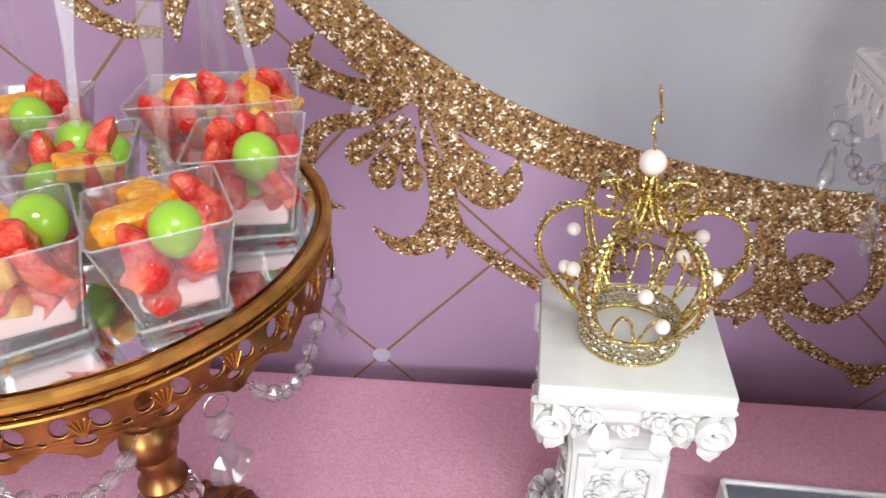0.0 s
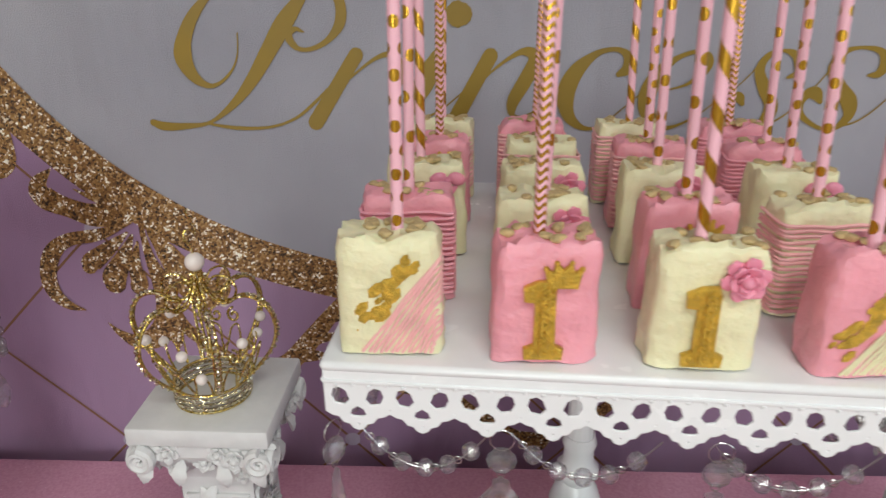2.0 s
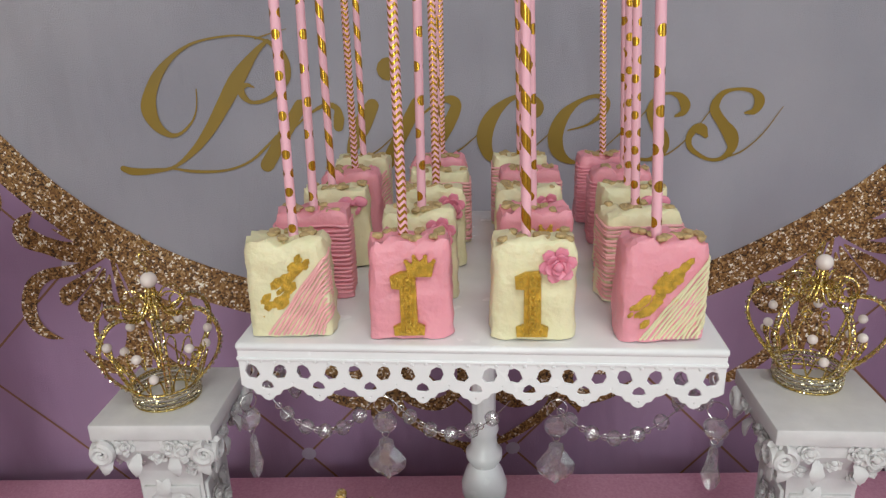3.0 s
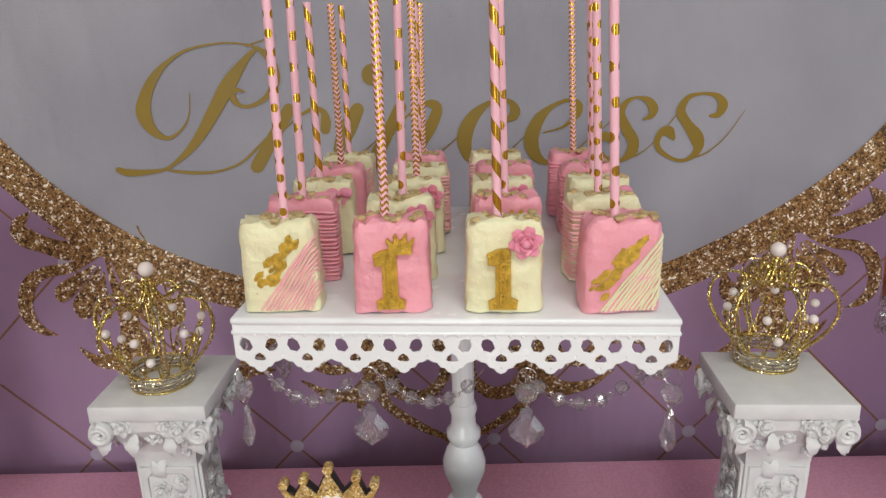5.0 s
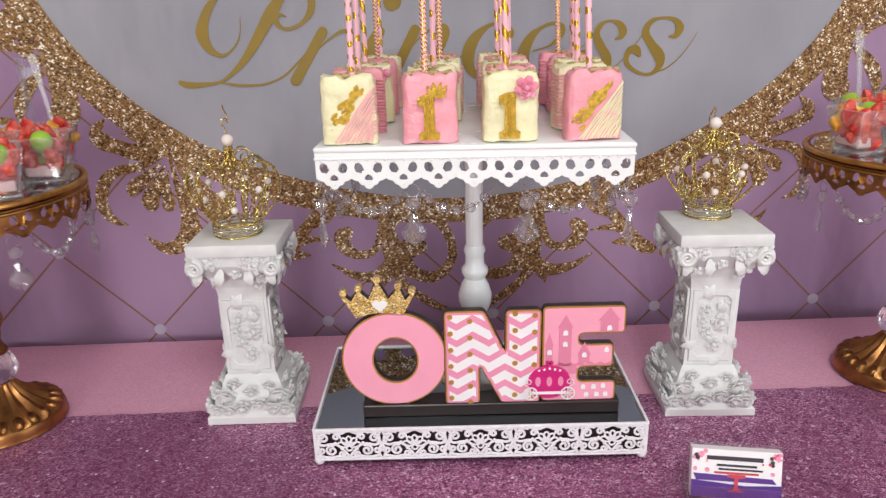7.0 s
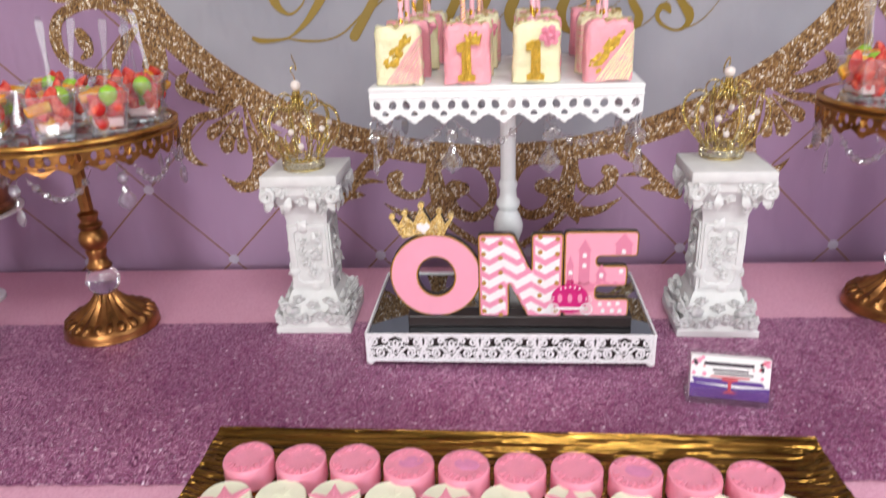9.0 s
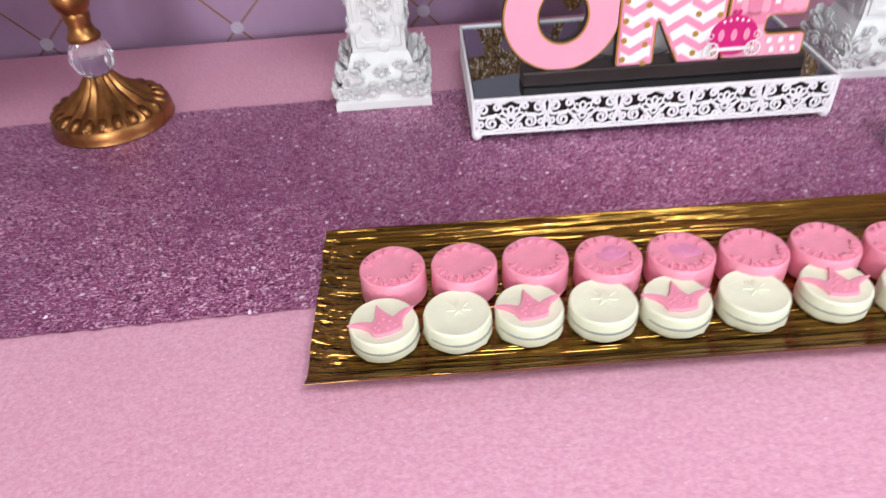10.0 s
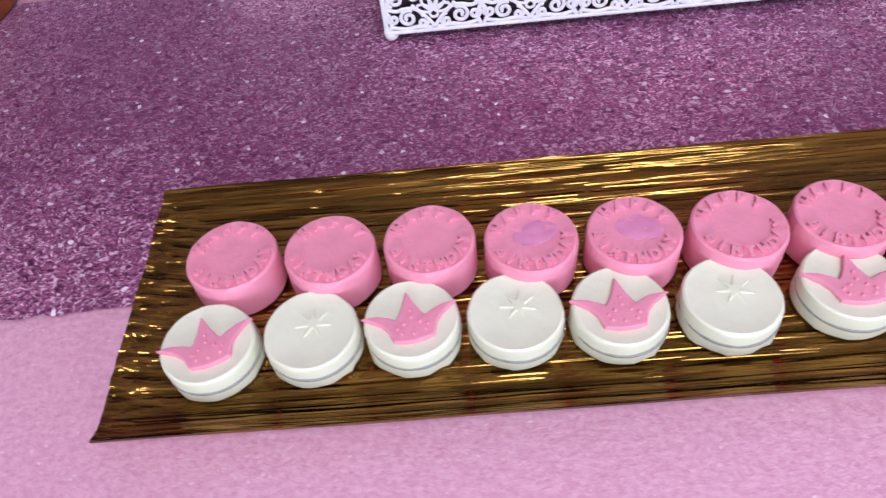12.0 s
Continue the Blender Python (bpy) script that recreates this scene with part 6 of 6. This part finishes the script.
def gold_stand(m):
    R, ZT = 0.143, 0.315
    s = thing("round_cake_stand", m, "antique gold round cake stand with mirror top and crystal drops", "cake stand", "gold cake stands")
    part("mirror_top", lathe([(R - 0.006, ZT - 0.003), (R - 0.006, ZT)], 72), M["mirror"], s, "mirror glass")
    bm = bmesh.new()
    add(bm, tube([(R * math.cos(a), R * math.sin(a), ZT - 0.002) for a in (2 * math.pi * i / 80 for i in range(80))], 0.0036, 8, True))
    part("rim", bm, M["bronze_bright"], s, "worn bright gold rim", True)
    part("under_plate", lathe([(0.03, ZT - 0.006), (R - 0.002, ZT - 0.005), (R - 0.002, ZT - 0.0035)], 72), M["bronze"], s)
    n = 26
    skirt = part("lace_skirt", round_lace(n, R, 0.036), M["bronze"], s, "pierced gold skirt", at=Matrix.Translation((0, 0, ZT - 0.003)))
    part("beading", tube([((R + 0.0015) * math.cos(a), (R + 0.0015) * math.sin(a), -0.008) for a in (2 * math.pi * i / 80 for i in range(80))], 0.0013, 6, True), M["bronze_bright"], skirt, "", True)
    ray = bmesh.new()
    for k in (-26, -13, 0, 13, 26):
        add(ray, block(0.0009, 0.0016, 0.011, 0.0003, 1, (0, 0, 0.006)), pose(0, 0, 0, 0, k, 0))
    fan = mesh_of("fan", ray, M["bronze_bright"])
    for i in range(n):
        a = 2 * math.pi * (i + 0.5) / n
        part("fan", fan, None, skirt, at=Matrix.Rotation(a + math.pi / 2, 4, "Z") @ Matrix.Translation((0, -R - 0.0012, -0.0245)))
    for i in range(7):
        a, b = 2 * math.pi * i / 7 + 0.2, 2 * math.pi * (i + 0.72) / 7 + 0.2
        pa = Vector((R * math.cos(a), R * math.sin(a), ZT - 0.036))
        pb = Vector((R * math.cos(b), R * math.sin(b), ZT - 0.036))
        pendant(s, pa, math.degrees(a) + 90, i % 2)
        garland(s, Vector((R * math.cos(a + 0.12), R * math.sin(a + 0.12), ZT - 0.037)), pb, 0.034, 7)
    part("pole", lathe([(0.0085, 0.19), (0.0085, ZT - 0.012), (0.02, ZT - 0.006)], 36, 9, 0.09, 0.19, ZT - 0.013), M["bronze"], s, "fluted gold pole", True)
    turned = [(0.013, 0.098), (0.0175, 0.1), (0.018, 0.104), (0.014, 0.11), (0.0125, 0.118), (0.015, 0.126), (0.014, 0.13), (0.019, 0.138), (0.0205, 0.146), (0.0185, 0.155), (0.0135, 0.161), (0.0165, 0.165), (0.0165, 0.168), (0.0125, 0.172), (0.0125, 0.178), (0.0145, 0.182), (0.0145, 0.185), (0.0085, 0.19)]
    part("turned_stem", lathe(turned, 36), M["bronze"], s, "turned gold stem", True)
    part("glass_knop", lathe([(0.012, 0.06), (0.02, 0.066), (0.0235, 0.079), (0.02, 0.092), (0.012, 0.099)], 48, 12, 0.045), M["knop"], s, "ribbed clear glass knop", True)
    part("foot_neck", lathe([(0.066, 0.017), (0.062, 0.021), (0.045, 0.03), (0.026, 0.044), (0.017, 0.056), (0.016, 0.0605)], 72, 18, 0.07, 0.019, 0.058), M["bronze"], s, "ribbed gold foot", True)
    part("foot", lathe([(0.068, 0), (0.0695, 0.002), (0.068, 0.007), (0.0685, 0.012), (0.066, 0.0165), (0.06, 0.019)], 72), M["bronze"], s, "", True)
    lobe = mesh_of("lobe", ball(0.0085, None, 2, (1.25, 0.8, 0.75)), M["bronze"], True)
    for i in range(22):
        a = 2 * math.pi * i / 22
        part("lobe", lobe, None, s, at=Matrix.Rotation(a, 4, "Z") @ Matrix.Translation((0.056, 0, 0.021)) @ Matrix.Rotation(radians(22), 4, "Y"))
    return s


GS1, GS2 = pose(-0.548, -0.257, T + 0.0028), pose(0.643, -0.247, T + 0.0028, 0, 0, 20)
gold = gold_stand(GS1)
copy_thing(gold, GS2)


# ---- fruit cups ----
def cup_mesh():
    """A clear square cup that widens upward, with a thick foot."""
    bm = bmesh.new()
    def ring(h, z):
        pts = []
        for cx, cy, a0 in ((1, 1, 0), (-1, 1, 90), (-1, -1, 180), (1, -1, 270)):
            for k in range(3):
                a = radians(a0 + 45 * k)
                pts.append(bm.verts.new((cx * (h - 0.004) + 0.004 * math.cos(a), cy * (h - 0.004) + 0.004 * math.sin(a), z)))
        return pts
    rows = [ring(0.0215, 0.0), ring(0.0215, 0.004), ring(0.0195, 0.0055), ring(0.0305, 0.054), ring(0.0292, 0.0542), ring(0.0185, 0.0085)]
    for a, b in zip(rows, rows[1:]):
        for i in range(12):
            bm.faces.new((a[i], a[(i + 1) % 12], b[(i + 1) % 12], b[i]))
    bm.faces.new(rows[0][::-1])
    bm.faces.new(rows[-1])
    return mesh_of("cup", bm, M["plastic"], True)


def spoon_mesh():
    pts = [(0, 0, 0), (0, 0, 0.035), (0.001, 0, 0.07), (0.002, 0, 0.105)]
    bm = bmesh.new()
    rows = []
    for (x, y, z), w in zip(smooth_line(pts, 5), [0.005] * 10 + [0.006, 0.007, 0.0085, 0.0095, 0.01, 0.009]):
        rows.append([bm.verts.new((x + sx * w / 2, sy * 0.0012, z)) for sx, sy in ((-1, -1), (1, -1), (1, 1), (-1, 1))])
    for a, b in zip(rows, rows[1:]):
        for i in range(4):
            bm.faces.new((a[i], a[(i + 1) % 4], b[(i + 1) % 4], b[i]))
    bm.faces.new(rows[0][::-1])
    bm.faces.new(rows[-1])
    return mesh_of("spoon", bm, M["pick"], True)


def wedge(r, seed):
    """A quartered strawberry: a tapered body with two flat cut faces."""
    bm = ball(r, None, 3, (0.85, 0.85, 1.2))
    for v in bm.verts:
        v.co.x *= 1 - 0.3 * v.co.z / r
        v.co.y *= 1 - 0.3 * v.co.z / r
        v.co.y = min(v.co.y, r * 0.12)
        v.co.x = max(v.co.x, -r * 0.35)
    return rough_up(bm, 0.0012, 110, seed)


CUP, SPOON = cup_mesh(), spoon_mesh()
# thin tubes added to draw the cup's bright edges
EDGE = mesh_of("wall_edge", tube([(0.0185, 0.0185, 0.005), (0.0238, 0.0238, 0.03), (0.0291, 0.0291, 0.0535)], 0.0005, 6), M["plastic_edge"], True)
RIM = mesh_of("rim", tube([(x * 0.0302, y * 0.0302, 0.0541) for x, y in ((1, 0.9), (0.9, 1), (-0.9, 1), (-1, 0.9), (-1, -0.9), (-0.9, -1), (0.9, -1), (1, -0.9))], 0.0006, 6, True), M["plastic_edge"], True)
FOOT_EDGE = mesh_of("foot_edge", tube([(x * 0.0212, y * 0.0212, 0.004) for x, y in ((1, 0.9), (0.9, 1), (-0.9, 1), (-1, 0.9), (-1, -0.9), (-0.9, -1), (0.9, -1), (1, -0.9))], 0.001, 6, True), M["plastic_edge"], True)
GRAPE = mesh_of("grape", ball(0.0112, None, 3, (1, 1, 1.12)), M["grape"], True)
BERRY = [mesh_of("strawberry_piece", wedge(0.0135, k), M["strawberry"], True) for k in range(3)]
MELON = [mesh_of("watermelon_cube", rough_up(block(0.0165, 0.0155, 0.014, 0.0022, 2), 0.0014, 120, k), M["melon"], True) for k in range(2)]
MANGO = [mesh_of("mango_piece", rough_up(block(0.027, 0.014, 0.012, 0.003, 3), 0.0026, 90, k + 4), M["mango"], True) for k in range(2)]
CREAM = mesh_of("cream_layer", rough_up(block(0.0352, 0.0352, 0.011, 0.003, 3), 0.0018, 90), M["cream"], True)


def fruit_cup(m, seed, crest="gmsm"):
    """A cup packed with cut fruit; crest: what lies on top, front first."""
    r = random.Random(seed)
    c = thing("fruit_cup", m, "clear square plastic cup of mixed cut fruit with a plastic pick", "fruit cup", "fruit cups")
    o = part("cup", CUP, None, c, "clear plastic")
    for k in range(4):
        part("wall_edge", EDGE, None, o, at=Matrix.Rotation(radians(90 * k), 4, "Z"))
    part("rim", RIM, None, o)
    part("foot_edge", FOOT_EDGE, None, o)
    part("cream_layer", CREAM, None, c, "pink cream", at=pose(0, 0, 0.0145))
    kinds = {"s": (BERRY, "strawberry_piece", "red strawberry"), "w": (MELON, "watermelon_cube", "red melon"), "m": (MANGO, "mango_piece", "yellow mango"), "g": ([GRAPE], "grape", "green grape")}
    for layer in range(3):
        z, half = 0.018 + 0.0105 * layer, 0.0088 + 0.0026 * layer
        for ix, iy in ((-1, -1), (1, -1), (1, 1), (-1, 1), (0, 0)):
            meshes, name, words = kinds[r.choice("ssswwmgw")]
            x, y = ix * half + r.uniform(-0.0015, 0.0015), iy * half + r.uniform(-0.0015, 0.0015)
            rot = pose(0, 0, 0, r.uniform(-50, 50), r.uniform(-40, 40), r.uniform(0, 360))
            part(name, r.choice(meshes), None, c, words, at=Matrix.Translation((x, y, z + r.uniform(-0.0015, 0.0015))) @ rot @ Matrix.Scale(0.92 + 0.09 * layer, 4))
    for kind, (x, y) in zip(crest, ((0.006, -0.0155), (-0.012, 0.004), (0.015, 0.008), (-0.002, 0.018))):
        meshes, name, words = kinds[kind]
        rot = pose(0, 0, 0, r.uniform(-25, 25), r.uniform(-25, 25), r.uniform(0, 360)) if kind != "g" else pose(0, 0, 0)
        part(name, r.choice(meshes), None, c, words, at=Matrix.Translation((x, y, 0.0475 + r.uniform(-0.001, 0.001))) @ rot @ Matrix.Scale(1.08, 4))
    part("spoon", SPOON, None, c, "clear plastic pick", at=pose(r.uniform(-0.008, 0.008), 0.012, 0.035, r.uniform(-10, 6), r.uniform(-14, 8), r.uniform(0, 180)))
    return c


ZC = 0.316
spots = [(0.108, 0.01, 12), (0.092, -0.066, 30), (0.045, 0.08, 8), (0.085, 0.085, 15), (0.032, -0.088, 35), (0.02, -0.005, 20), (-0.045, 0.06, 10), (-0.06, -0.03, 25), (-0.04, -0.105, 14)]
for k, (x, y, a) in enumerate(spots):
    fruit_cup(GS1 @ pose(x, y, ZC, 0, 0, a), 30 + k, ("gsss", "gmsm", "smsm", "mwsm", "ssgm", "mssg", "gmss", "sgms", "gsmm")[k])
for k, (x, y, a) in enumerate([(-0.104, 0.024, 12), (-0.066, -0.042, 4), (-0.035, 0.075, 26), (0.02, 0.005, 16), (0.005, -0.1, 8), (0.06, 0.085, 21)]):
    fruit_cup(GS2 @ pose(x, y, ZC, 0, 0, a - 20), 60 + k, ("ssgm", "mgsm", "smsg", "gsmm", "msgs", "ssmm")[k])


# ---- stands at the far end of the table ----
def low_stand():
    R, ZT = 0.115, 0.145
    s = thing("round_cake_stand", pose(-0.752, -0.42, T + 0.0028), "white round cake stand with scalloped skirt and crystal drops", "cake stand")
    part("deck", lathe([(0.02, ZT - 0.006), (R, ZT - 0.006), (R + 0.002, ZT - 0.003), (R, ZT), (R - 0.01, ZT + 0.0005)], 64), M["enamel"], s, "", True)
    part("lace_skirt", round_lace(14, R, 0.05), M["enamel"], s, "pierced white skirt", at=Matrix.Translation((0, 0, ZT - 0.004)))
    part("pole", lathe([(0.055, 0), (0.055, 0.006), (0.03, 0.018), (0.014, 0.03), (0.018, 0.05), (0.012, 0.07), (0.012, ZT - 0.012), (0.03, ZT - 0.006)], 36), M["enamel"], s, "", True)
    for i in range(7):
        a, b = 2 * math.pi * i / 7 + 0.35, 2 * math.pi * (i + 0.75) / 7 + 0.35
        pendant(s, Vector((R * math.cos(a), R * math.sin(a), ZT - 0.05)), math.degrees(a) + 90, 1)
        garland(s, Vector((R * math.cos(a + 0.1), R * math.sin(a + 0.1), ZT - 0.052)), Vector((R * math.cos(b), R * math.sin(b), ZT - 0.052)), 0.03, 7)
    return s


def tall_stand():
    s = thing("pedestal_plate", pose(-0.842, -0.15, T), "pale pedestal plate at the end of the table", "cake stand")
    part("plate", lathe([(0.02, 0.148), (0.095, 0.15), (0.112, 0.156), (0.112, 0.159), (0.1, 0.1585)], 64), M["white_card"], s, "", True)
    part("pole", lathe([(0.05, 0), (0.05, 0.006), (0.02, 0.02), (0.012, 0.05), (0.012, 0.13), (0.03, 0.149)], 36), M["enamel"], s, "", True)
    d = thing("gold_drum", pose(-0.842, -0.15, T + 0.1592), "antique gold drum with crystal inlay on a pale plate", "riser")
    part("body", lathe([(0.1, 0), (0.102, 0.003), (0.102, 0.009), (0.096, 0.013), (0.095, 0.07), (0.1, 0.075), (0.1, 0.082)], 64), M["bronze"], d, "", True)
    gem = mesh_of("inlay", ball(0.006, None, 1, (0.5, 1, 1.6)), M["crystal"])
    for i in range(18):
        a = 2 * math.pi * i / 18
        part("inlay", gem, None, d, at=Matrix.Rotation(a, 4, "Z") @ Matrix.Translation((0.096, 0, 0.042)))


low_stand()
tall_stand()
